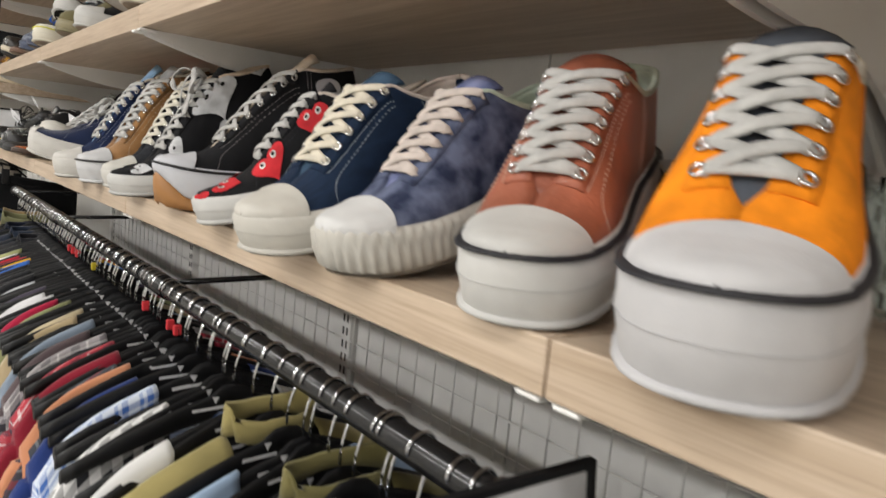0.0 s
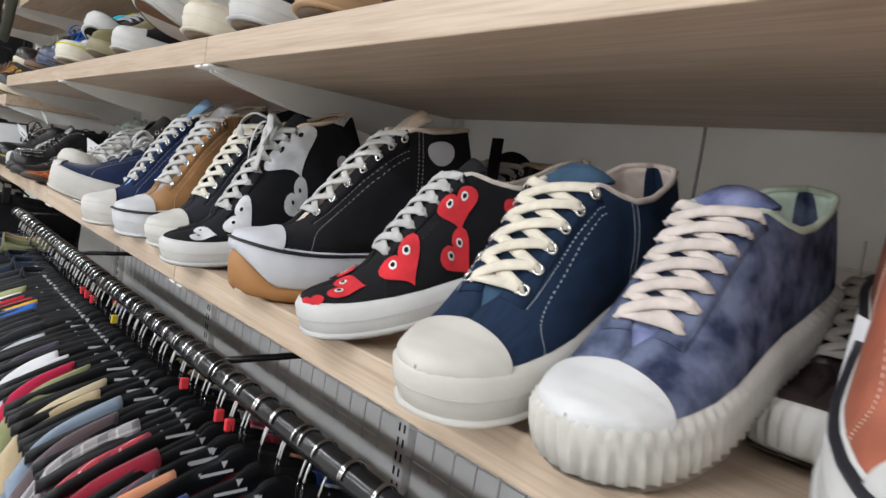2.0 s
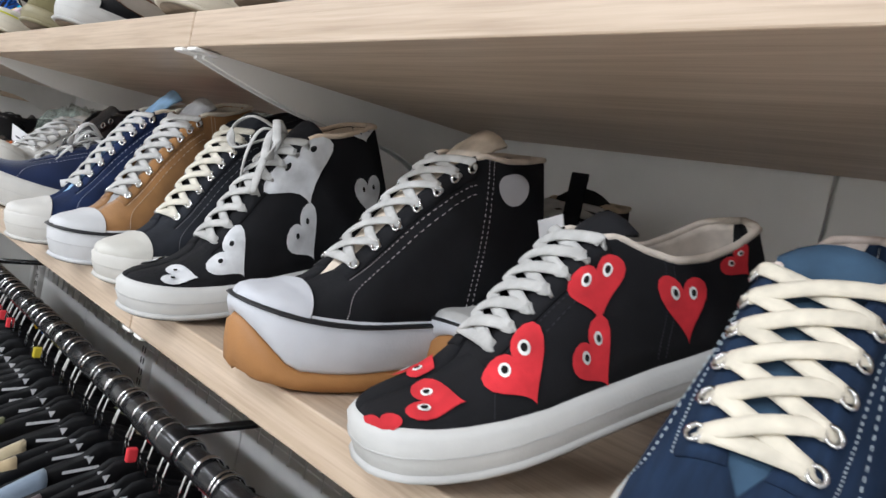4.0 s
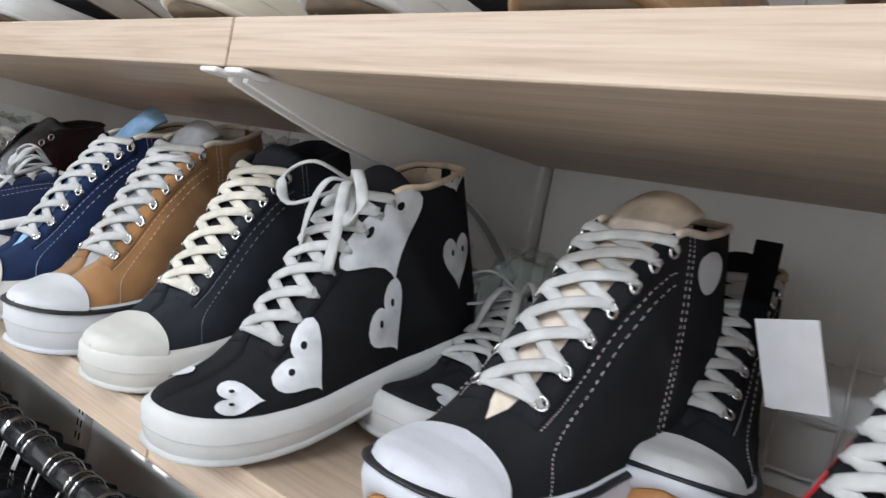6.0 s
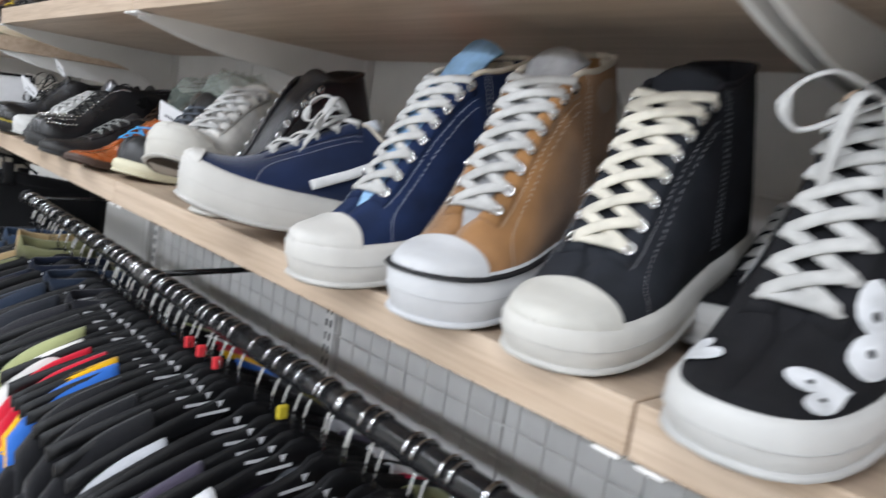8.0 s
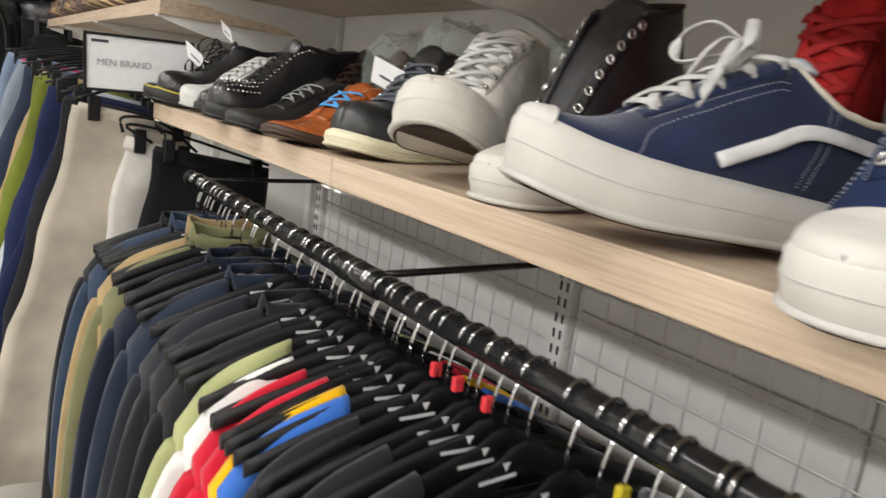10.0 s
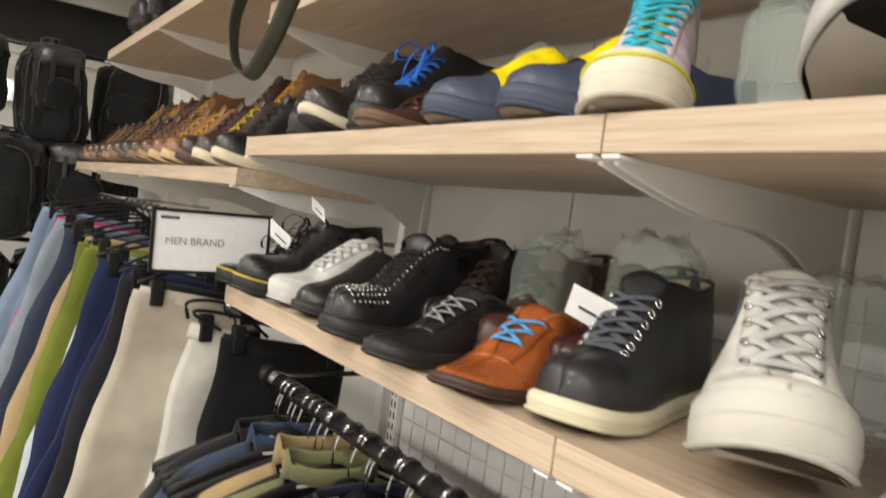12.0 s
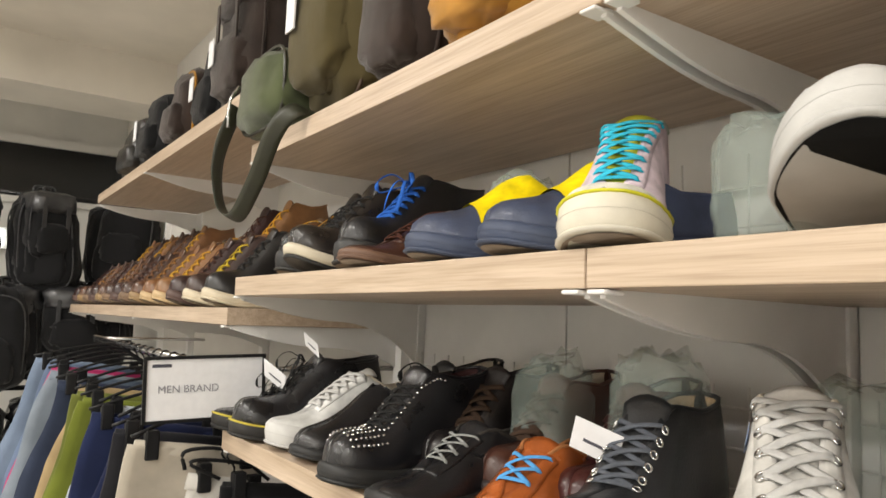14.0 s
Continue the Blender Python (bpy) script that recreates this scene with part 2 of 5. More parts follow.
solid("beam", (-4.0, 5.1, 2.52), (WALL_X, 5.5, 2.75), BEAM_PAINT, "cream painted ceiling beam", "beam", "structure")
win = thing("window_1", "dark window band high in the end wall", "window", kind="structure")
part("pane", box("pane", (-3.5, 6.27, 2.16), (WALL_X - 0.02, 6.295, 2.46), GLASS_DARK), win)
part("window_frame", mesh("window_frame", *join([box_data((-3.55, 6.24, 2.46), (WALL_X, 6.299, 2.51)), box_data((-3.55, 6.24, 2.11), (WALL_X, 6.299, 2.16))]), PLASTER, False), win)

for x, y in LAMPS:
    f = thing("ceiling_lamp", "white ceiling lamp with a long tube", "lamp", "ceiling lamps", at=pose(x, y, 2.75))
    part("housing", box("housing", (-0.13, -0.63, -0.045), (0.13, 0.63, 0.0), WHITE_STEEL), f, bevel=0.006)
    part("tube", mesh("tube", *tube_data([(0, -0.58, -0.065), (0, 0.58, -0.065)], 0.014), PAPER), f)


# ---- shelving ----
def bracket_mesh(depth, drop):
    """A curved steel plate, deep at the wall and thin at the front."""
    n = 16
    xs = np.linspace(0.012, depth, n)
    u = (xs - xs[0]) / (xs[-1] - xs[0])
    low = -0.008 - 0.034 * np.sin(np.minimum(u * 1.9, 1.0) * math.pi / 2) - (drop - 0.042) * np.clip((u - 0.5) / 0.5, 0, 1) ** 2.2
    vs = []
    for x, z in zip(xs, low):
        for y in (-0.003, 0.003):
            vs += [(x, y, 0.0), (x, y, z)]
    fs = []
    for i in range(n - 1):
        a, b = i * 4, (i + 1) * 4
        fs += [(a, b, b + 1, a + 1), (a + 2, a + 3, b + 3, b + 2), (a, a + 2, b + 2, b), (a + 1, b + 1, b + 3, a + 3)]
    fs += [(0, 1, 3, 2), (n * 4 - 4, n * 4 - 2, n * 4 - 1, n * 4 - 3)]
    return mesh("plate", vs, fs, WHITE_STEEL, False)


def bracket(x, y, z, depth=0.40, drop=0.13, dy=0):
    b = thing("shelf_bracket", "white steel shelf bracket, curved, under the boards", "bracket", "shelf brackets", at=pose(x, y, z))
    part("plate", bracket_mesh(depth, drop), b)
    part("clip", box("clip", (-0.004, -0.016 if dy < 0 else -0.004, -0.005), (0.022, 0.004 if dy < 0 else 0.016, -0.001), WHITE_STEEL), b, bevel=0.002)


def board(x0, x1, y0, y1, z, label):
    return solid("shelf_board", (x0, y0 + 0.001, z - THICK), (x1, y1 - 0.001, z), OAK, label, "shelf", "shelf boards", bevel=0.0015)


FRONT = -0.006
for k in range(-1, 3):
    y0, y1 = 0.9 * k, 0.9 * (k + 1)
    board(FRONT, 0.395, y0, y1, Z1, "pale oak shelf board holding a row of shoes")
    board(0.0, 0.395, y0, y1, Z2, "pale oak upper shelf board with shoes on it")
    board(0.015, 0.395, y0, y1, Z3, "pale oak top shelf board with bags on it")
for k in range(-1, 4):
    y = 0.9 * k
    for z in (Z1, Z2, Z3):
        for dy in (-0.009, 0.009):
            if (k == 3 and dy > 0) or (k == -1 and dy < 0):
                continue
            bracket(0.0 if z < Z3 else 0.015, y + dy, z - THICK, dy=dy)
    post = thing("upright_post", "white slotted steel upright on the wall", "upright", "uprights")
    part("channel", box("channel", (0.397, y - 0.016, 0.0), (WALL_X, y + 0.016, 2.3), WHITE_STEEL), post, bevel=0.002)
    slots = [box_data((0.3958, y + s * 0.007 - 0.002, z), (0.3968, y + s * 0.007 + 0.002, z + 0.014)) for s in (-1, 1) for z in np.arange(0.9, 2.2, 0.025)]
    tagged(part("slots", mesh("slots", *join(slots), DARK, False), post), kind="stuff")

# the next run of shelves, a little lower, farther along the wall
FAR_Y = [2.765, 3.62, 4.48, 5.0]
for y0, y1 in zip(FAR_Y, FAR_Y[1:]):
    board(0.01, 0.395, y0, y1, 1.522, "pale oak shelf board of boots")
    board(0.16, 0.395, y0, y1, 1.635, "pale oak riser board behind the front boots")
    if y1 < 4.6:
        board(0.01, 0.395, y0 - 0.03, y1 - 0.03, 1.95, "pale oak top shelf board with bags")
for y in FAR_Y:
    for z in (1.522, 1.95):
        if z == 1.95 and y > 4.6:
            continue
        bracket(0.01, y + (0.012 if y < 2.8 else -0.012), z - THICK, drop=0.09)
    part("channel", box("channel", (0.397, y - 0.016, 0.0), (WALL_X, y + 0.016, 2.3), WHITE_STEEL), thing("upright_post", "white slotted steel upright on the wall", "upright", "uprights"))
    for x in (0.18, 0.37):
        solid("riser_foot", (x - 0.012, y - 0.014 if y > 2.8 else y + 0.004, 1.522), (x + 0.012, y - 0.004 if y > 2.8 else y + 0.014, 1.601), OAK, "small oak foot of the riser board", "foot")

# wire guards on the wall
WIRE_V = {}


def wire_grid(y0, y1, z0, z1, step=0.05):
    g = thing("wire_grid", "white wire grid panel against the wall", "wire grid", "wire grids")
    key = (round(z1 - z0, 3))
    if key not in WIRE_V:
        WIRE_V[key] = mesh("wire", *tube_data([(0, 0, 0), (0, 0, z1 - z0)], 0.0016, 6), WHITE_STEEL)
    hor = mesh("wire", *tube_data([(0, y0, 0), (0, y1, 0)], 0.0016, 6), WHITE_STEEL)
    for y in np.arange(y0 + 0.02, y1, step):
        part("wire", WIRE_V[key], g).location = (0.386, y, z0)
    for z in np.arange(z0 + 0.015, z1 - 0.02, step):
        part("wire", hor, g).location = (0.3895, 0, z)


for k in range(-1, 3):
    y0, y1 = 0.9 * k + 0.03, 0.9 * k + 0.87
    wire_grid(y0, y1, Z1 + 0.002, Z1 + 0.145)
    wire_grid(y0, y1, 0.98, 1.235)
    wire_grid(y0, y1, Z2 + 0.002, Z2 + 0.16)

# wall sheets behind the rails
for k in range(-1, 3):
    for z0, z1 in ((0.3, 1.1), (1.104, 1.9)):
        for j in range(2):
            a = 0.9 * k + 0.018 + j * 0.433
            solid("wall_panel", (0.412, a, z0), (0.4195, a + 0.429, z1), WHITE_STEEL, "grey-white wall panel between the uprights", "wall panel", group="wall panels", bevel=0.001)
# Strips stand in for black heel tabs; the length below is added.
for y in (0.692, 0.594):
    solid("label_holder", (0.2335, y - 0.009, Z1), (0.2365, y + 0.009, 1.500), BLACK_CARD, "black upright strip in place of a shoe heel tab", "label holder", group="label holders", bevel=0.001)

# ---- shoes ----
S_W = ([0, .004, .012, .03, .06, .11, .18, .26, .34, .48, .62, .76, .88, .95, .985, .996, 1],
       [.001, .009, .0165, .0255, .034, .0415, .0465, .0490, .0485, .0425, .0365, .0345, .033, .0285, .021, .012, .0008])
TOPS = {
    "low": ([0, .02, .06, .12, .18, .24, .30, .36, .42, .48, .53, .58, .63, .70, .78, .86, .94, 1], [.002, .008, .012, .016, .022, .031, .043, .055, .067, .078, .086, .085, .075, .065, .062, .064, .069, .071]),
    "high": ([0, .02, .06, .12, .18, .24, .30, .36, .42, .48, .54, .60, .66, .75, .85, .93, 1], [.002, .008, .012, .016, .022, .032, .048, .067, .086, .103, .118, .129, .134, .133, .136, .140, .141]),
    "boot": ([0, .02, .06, .12, .2, .28, .38, .47, .55, .72, .88, 1], [.005, .028, .042, .050, .056, .066, .102, .134, .146, .136, .140, .148]),
    "slip": ([0, .02, .06, .12, .2, .3, .40, .48, .57, .72, .88, 1], [.004, .018, .029, .036, .046, .064, .088, .098, .074, .056, .056, .062]),
}
GAPS = {
    "oxford": ([0, .285, .30, .34, .45, .52, .61, .77, .90, .97, 1], [0, 0, .005, .009, .014, .022, .028, .029, .0265, .021, .0003]),
    "low": ([0, .225, .24, .29, .45, .54, .63, .77, .90, .97, 1], [0, 0, .006, .011, .016, .020, .027, .0305, .028, .022, .0003]),
    "slip": ([0, .44, .48, .56, .64, .78, .90, .97, 1], [0, 0, .012, .024, .028, .029, .0265, .021, .0003]),
}


class Form:
    """The surface of one shoe's upper: toe at x = 0, heel at x = length, z up from the shelf."""

    def __init__(self, style, length, width, sole_toe, sole_heel, spring, tall=1.0, late=False):
        self.style, self.length, self.width = style, length, width
        self.shaft = {"high": 0.42, "low": 0.24, "boot": 0.4}.get(style, 0.2)
        self.toe, self.heel, self.spring = sole_toe, sole_heel, spring
        self.tops = (TOPS[style][0], [h * (1 + (tall - 1) * min(1, x / 0.3)) for x, h in zip(*TOPS[style])])
        self.gaps = GAPS["slip" if style == "slip" else "oxford" if late else "low"]

    def half(self, s):
        return np.interp(s, *S_W) * self.width

    def mid(self, s):
        return 0.006 * math.sin(math.pi * min(1, s / 0.7)) * 0.6

    def lift(self, s):
        return self.spring * max(0, 1 - s / 0.3) ** 2

    def sole_top(self, s):
        return float(np.interp(s, [0, .12, .3, 1], [self.toe * 1.08, self.toe * 1.04, self.toe, self.heel])) + self.lift(s)

    def at(self, side, s, v, out=0.0):
        w, g, h = self.half(s) * 0.97, float(np.interp(s, *self.gaps)), float(np.interp(s, *self.tops))
        g = min(g, w * 0.92)
        a = v * math.pi / 2
        c, si = max(0.0, math.cos(a)), math.sin(a)
        y = g + (w - g) * c ** float(np.interp(s, [0.1, 0.3, 0.45, 0.6], [0.7, 1.15, 1.25, 0.95]))
        z = self.sole_top(s) - 0.004 + h * si ** 0.92
        x = s * self.length - max(0, s - 0.5) * self.shaft * max(0, z - 0.05)
        p = np.array([x, self.mid(s) + side * y, z])
        if out:
            e = 1e-3
            q = self.at(side, min(1, s + e), v) - self.at(side, max(0, s - e), v)
            r = self.at(side, s, min(1, v + e)) - self.at(side, s, max(0, v - e))
            n = np.cross(q, r) * side
            if np.linalg.norm(n) > 1e-12:
                n /= np.linalg.norm(n)
                ref = p - np.array([min(max(x, 0.05), self.length - 0.05), self.mid(s), 0.03])
                if n @ ref < 0:
                    n = -n
                p = p + out * n
        return p


def ring(form, z_of, grow, n=64, wave=0.0, pitch=0.0092):
    """Points round the sole at a height, from toe along one side and back along the other."""
    out = []
    for k in range(n):
        a = 2 * math.pi * k / n
        s = (1 - math.cos(a)) / 2
        side = 1 if a <= math.pi else -1
        w = form.half(s) + (grow + 0.002) * (1 if 0.004 < s < 0.996 else 0.3)
        ext = (grow + 0.003) * -math.cos(a)
        out.append((s * form.length + ext, form.mid(s) + side * w, z_of(s)))
    if wave:
        p = np.array(out)
        t = np.roll(p, -1, 0) - np.roll(p, 1, 0)
        t[:, 2] = 0
        t /= np.linalg.norm(t, axis=1)[:, None] + 1e-9
        run = np.concatenate([[0], np.cumsum(np.linalg.norm(np.diff(p[:, :2], axis=0), axis=1))])
        nrm = np.stack([-t[:, 1], t[:, 0], 0 * run], 1)
        out = [tuple(v) for v in p + nrm * (wave * np.cos(2 * math.pi * run / pitch))[:, None]]
    return out


def sole_mesh(name, form, low, high, mat, bulge=0.0015, wave=0.0, n=64, teeth=0.0):
    levels = [(0.0, -0.004), (0.12, 0.0), (0.5, bulge), (0.85, bulge * 0.5), (1.0, -0.003)]
    vs = []
    for f, g in levels:
        vs += ring(form, lambda s: low(s) * (1 - f) + high(s) * f, g, n, wave if 0.05 < f < 0.95 else 0)
    if teeth:
        for k in range(n):
            x, y, z = vs[k]
            vs[k] = (x, y, z + (teeth if (k // 2) % 2 else 0))
    fs = [f[::-1] for f in grid_faces(len(levels), n, True)]
    m = len(levels) - 1
    fs += [tuple(range(n)), tuple(m * n + k for k in range(n))[::-1]]
    return mesh(name, vs, fs, mat)


def sides_mesh(name, form, mat, s0, s1, v0=0.0, v1=1.0, ns=30, nv=9, out=0.0, cut=None, uv=False):
    vs, fs, uvs = [], [], []
    for side in (1, -1):
        base = len(vs)
        for i in range(ns):
            t = i / (ns - 1)
            e = (1 - math.cos(math.pi * t)) / 2 if s0 == 0 and s1 == 1 else t
            for j in range(nv):
                v = v0 + (v1 - v0) * j / (nv - 1)
                hi = s1 if cut is None else cut(v)
                s = s0 + (hi - s0) * e
                vs.append(form.at(side, s, v, out))
                uvs.append((s * form.length, v * 0.1))
        g = grid_faces(ns, nv)
        fs += [tuple(base + k for k in (q if side > 0 else q[::-1])) for q in g]
    return mesh(name, vs, fs, mat, uvs=uvs if uv else None)


def lace_paths(form, rows, s0, s1, lift=0.004):
    out = []
    ss = np.linspace(s0, s1, rows)

    a, b = form.at(1, s0, 0.9), form.at(1, s1, 0.9)
    up = np.array([a[2] - b[2], 0, b[0] - a[0]])
    up /= np.linalg.norm(up)

    def arc(p, q, bow):
        m = (p + q) / 2 + up * bow
        ends = [e + up * -0.004 + np.array([0, 0.002 * math.copysign(1, e[1]), 0]) for e in (p, q)]
        return spline([ends[0], p + up * 0.0025, m, q + up * 0.0025, ends[1]], 16)

    pts = [(form.at(1, s, 0.84, 0.001), form.at(-1, s, 0.84, 0.001)) for s in ss]
    out.append(arc(pts[0][0], pts[0][1], 0.004))
    for k in range(rows - 1):
        out.append(arc(pts[k][0], pts[k + 1][1], 0.0075))
        out.append(arc(pts[k][1], pts[k + 1][0], 0.0045))
    return out, pts, up


def heart(form, side, s, v, size, turn, mat, eyes=None, n=28, flip=False):
    """A flat print laid on the upper, with two plain eye dots."""
    lengths = {}

    def place(a, b, out):
        ca, sa = math.cos(turn), math.sin(turn)
        a, b = a * ca - b * sa, a * sa + b * ca
        arc = lengths[side]
        return form.at(side, min(.98, max(.01, s + a / form.length)), min(0.98, max(0.02, v + b / arc)), out)

    walk_up = [form.at(side, s, q / 12) for q in range(13)]
    lengths[side] = sum(np.linalg.norm(b - a) for a, b in zip(walk_up, walk_up[1:]))
    pts = []
    for k in range(n):
        t = 2 * math.pi * k / n
        pts.append((size * (16 * math.sin(t) ** 3) / 34, size * (13 * math.cos(t) - 5 * math.cos(2 * t) - 2 * math.cos(3 * t) - math.cos(4 * t)) / 34))
    vs, fs = [place(0, 0, 0.0016)], []
    for f in (0.35, 0.7, 1.0):
        vs += [place(a * f, b * f, 0.0016) for a, b in pts]
    for k in range(n):
        j = (k + 1) % n
        fs.append((0, 1 + k, 1 + j))
        for r in range(2):
            fs.append((1 + r * n + k, 1 + (r + 1) * n + k, 1 + (r + 1) * n + j, 1 + r * n + j))
    data = [(vs, fs, mat)]
    if eyes:
        for e, (mt, rad, out) in enumerate(((eyes[0], 0.10, 0.0022), (eyes[1], 0.055, 0.0027))):
            vs, fs = [], []
            for sx in (-0.17, 0.17):
                b0 = len(vs)
                vs.append(place(sx * size, 0.1 * size, out))
                vs += [place((sx + rad * 0.8 * math.cos(q)) * size, (0.1 + rad * math.sin(q)) * size, out) for q in np.linspace(0, 2 * math.pi, 12, endpoint=False)]
                fs += [(b0, b0 + 1 + k, b0 + 1 + (k + 1) % 12) for k in range(12)]
            data.append((vs, fs, mt))
    return data


def stitches(form, side, line, n=34, out=0.0009):
    """Short thread dashes along a line of (s, v) points."""
    pts = spline([(a, b, 0) for a, b in line], n * 2)
    pieces = []
    for k in range(0, len(pts) - 1, 2):
        p, q = form.at(side, pts[k][0], pts[k][1], out), form.at(side, pts[k + 1][0], pts[k + 1][1], out)
        pieces.append(tube_data([p, q], 0.00033, 4))
    return join(pieces)


WHITE = (0.54, 0.535, 0.52)
CREAM = (0.60, 0.55, 0.45)
IVORY = (0.55, 0.53, 0.485)


def shoe(at, label, style="low", length=0.285, width=0.95, upper=None, sole=WHITE, sole_toe=0.034, sole_heel=0.034, spring=0.010,
         outsole=None, out_h=0.006, wave=0.0, teeth=0.0, stripe=None, cap=None, cap_end=0.165, laces=None, rows=6, lace_r=0.0044, lace_span=None, pitch=0.0,
         tongue=None, lining=(0.66, 0.60, 0.50), eyelets=None, hearts=(), stitch=None, bow=False, patch=None, kind="sneaker", strap=None,
         lean=0.0, tongue_len=1.0, bare=False, group="shoes on the shelves", band=None, studs=False, foot=None, tall=1.0):
    """One shoe with its parts; lean raises the toe and pitch the heel, in degrees."""
    late = lace_span is not None
    lace_span = lace_span or {"high": (0.275, 0.60), "low": (0.275, 0.53)}.get(style, (0.265, 0.45))
    f = Form(style, length, width, sole_toe, sole_heel, spring, tall, late)
    up = math.radians(pitch)
    rise = length * math.sin(math.radians(lean)) if lean else -min(f.lift(a) * math.cos(up) + a * length * math.sin(up) for a in np.linspace(0, 0.3, 31))
    t = thing(kind, label, "shoe", group, at=at @ pose(0, 0, rise, 0, lean - pitch, 0))
    front = lace_span[1] + 0.02
    hs = (lambda s: f.sole_top(s))
    zero = (lambda s: f.lift(s))
    if outsole is not None:
        oh = out_h if callable(out_h) else (lambda s: out_h)
        part("outsole", sole_mesh("outsole", f, zero, lambda s: zero(s) + oh(s), outsole, 0.001, teeth=teeth), t, "tread of the sole")
        part("midsole", sole_mesh("midsole", f, lambda s: zero(s) + oh(s) - 0.001, hs, rubber(sole), wave=wave, n=360 if wave else 64), t)
    else:
        part("sole", sole_mesh("sole", f, zero, hs, rubber(sole), wave=wave, n=360 if wave else 64), t)
        part("tread", mesh("tread", [(x, y, z - 0.0009) for x, y, z in ring(f, zero, -0.0015, 40)], [tuple(range(40))], material("tread_rubber", foot or (0.3, 0.25, 0.2), 0.95, var=0.1, spec=0.08), False), t)
    if outsole is None and not wave:
        part("sole_lip", sole_mesh("sole_lip", f, lambda s: f.lift(s) - 0.0002, lambda s: f.lift(s) + 0.0065, rubber(tuple(0.86 * c for c in sole)), 0.0028), t)
        part("groove", sole_mesh("groove", f, lambda s: f.lift(s) + 0.52 * (hs(s) - f.lift(s)), lambda s: f.lift(s) + 0.52 * (hs(s) - f.lift(s)) + 0.0013, rubber(tuple(0.82 * c for c in sole)), 0.0021), t)
    if stripe is not None:
        part("stripe", sole_mesh("stripe", f, lambda s: hs(s) - 0.0052, lambda s: hs(s) - 0.0012, rubber(stripe), 0.0024), t, "thin line round the sole")
    part("upper", sides_mesh("upper", f, upper, 0, 1, ns=34), t, thick=0.0022)
    part("lining", sides_mesh("lining", f, canvas(lining), front - 0.02 if style != "slip" else 0.5, 0.995, 0.25, 1.0, 18, 6, -0.0030), t, "pale cloth lining")
    ins = [(x, y, z) for x, y, z in ring(f, lambda s: f.sole_top(s) - 0.003, -0.008, 40)]
    part("insole", mesh("insole", ins, [tuple(range(40))[::-1]], canvas(lining), False), t)
    part("collar", mesh("collar", *join([tube_data([f.at(sd, s, 1.0, -0.001) for s in np.linspace(front if style in ("low", "high") else 0.5, 1.0, 24)], 0.0026, 8) for sd in (1, -1)]), canvas(lining) if style in ("low", "high") else upper), t)
    if cap is not None:
        part("toe_cap", sides_mesh("toe_cap", f, cap, 0.0, cap_end, ns=26, out=0.0024, cut=lambda v: cap_end * (0.72 + 0.28 * v)), t, "rubber toe cap")
        part("cap_edge", mesh("cap_edge", *join([tube_data([f.at(sd, cap_end * (0.72 + 0.28 * v), v, 0.0016) for v in np.linspace(0, 1, 12)], 0.0010, 5) for sd in (1, -1)]), cap), t)
    if laces is not None:
        ton = tongue or upper
        vs, ss = [], np.linspace(lace_span[0] - 0.06, lace_span[1] + 0.02, 14)
        for k, s in enumerate(ss):
            e = f.at(1, s, 0.97)
            for j in range(7):
                u = j / 3 - 1
                vs.append((e[0], f.mid(s) + u * 0.021, e[2] - 0.004 - 0.006 * u * u))
        d = np.array(vs[-4]) - np.array(vs[-18])
        d /= np.linalg.norm(d)
        for k in (1, 2, 3):
            for j in range(7):
                u = j / 3 - 1
                vs.append(np.array(vs[13 * 7 + j]) + d * 0.009 * tongue_len * k + np.array([-0.002 * k, u * 0.0016 * k, 0.001 * k - 0.005 * (k == 3) * u * u]))
        if style in ("low", "high"):
            for sd in (1, -1):
                stay = [f.at(sd, a, b, 0.0012) for a in np.linspace(0.245, front, 16) for b in (0.66, 0.76, 0.87, 0.99)]
                part("eyestay", mesh("eyestay", stay, [q if sd > 0 else q[::-1] for q in grid_faces(16, 4)], upper), t, thick=0.0012)
        part("tongue", mesh("tongue", vs, grid_faces(17, 7), ton), t, thick=0.003)
        paths, pts, lace_up = lace_paths(f, rows, *lace_span)
        lm = lacing(laces)
        for p in (() if bare else paths):
            part("lace", mesh("lace", *tube_data(p, lace_r, 8, 0.34, up=lace_up), lm), t)
        if eyelets is not None:
            for a in np.linspace(*lace_span, rows):
                for sd in (1, -1):
                    c = f.at(sd, a, 0.77, 0.003)
                    u, w = f.at(sd, a + 0.01, 0.77) - f.at(sd, a - 0.01, 0.77), f.at(sd, a, 0.82) - f.at(sd, a, 0.72)
                    u, w = u / np.linalg.norm(u), w / np.linalg.norm(w)
                    q = [c + 0.0036 * (math.cos(k) * u + math.sin(k) * w) for k in np.linspace(0, 2 * math.pi, 12, endpoint=False)]
                    part("eyelet", mesh("eyelet", *tube_data(q, 0.0012, 5, closed=True, up=tuple(np.cross(u, w))), eyelets), t)
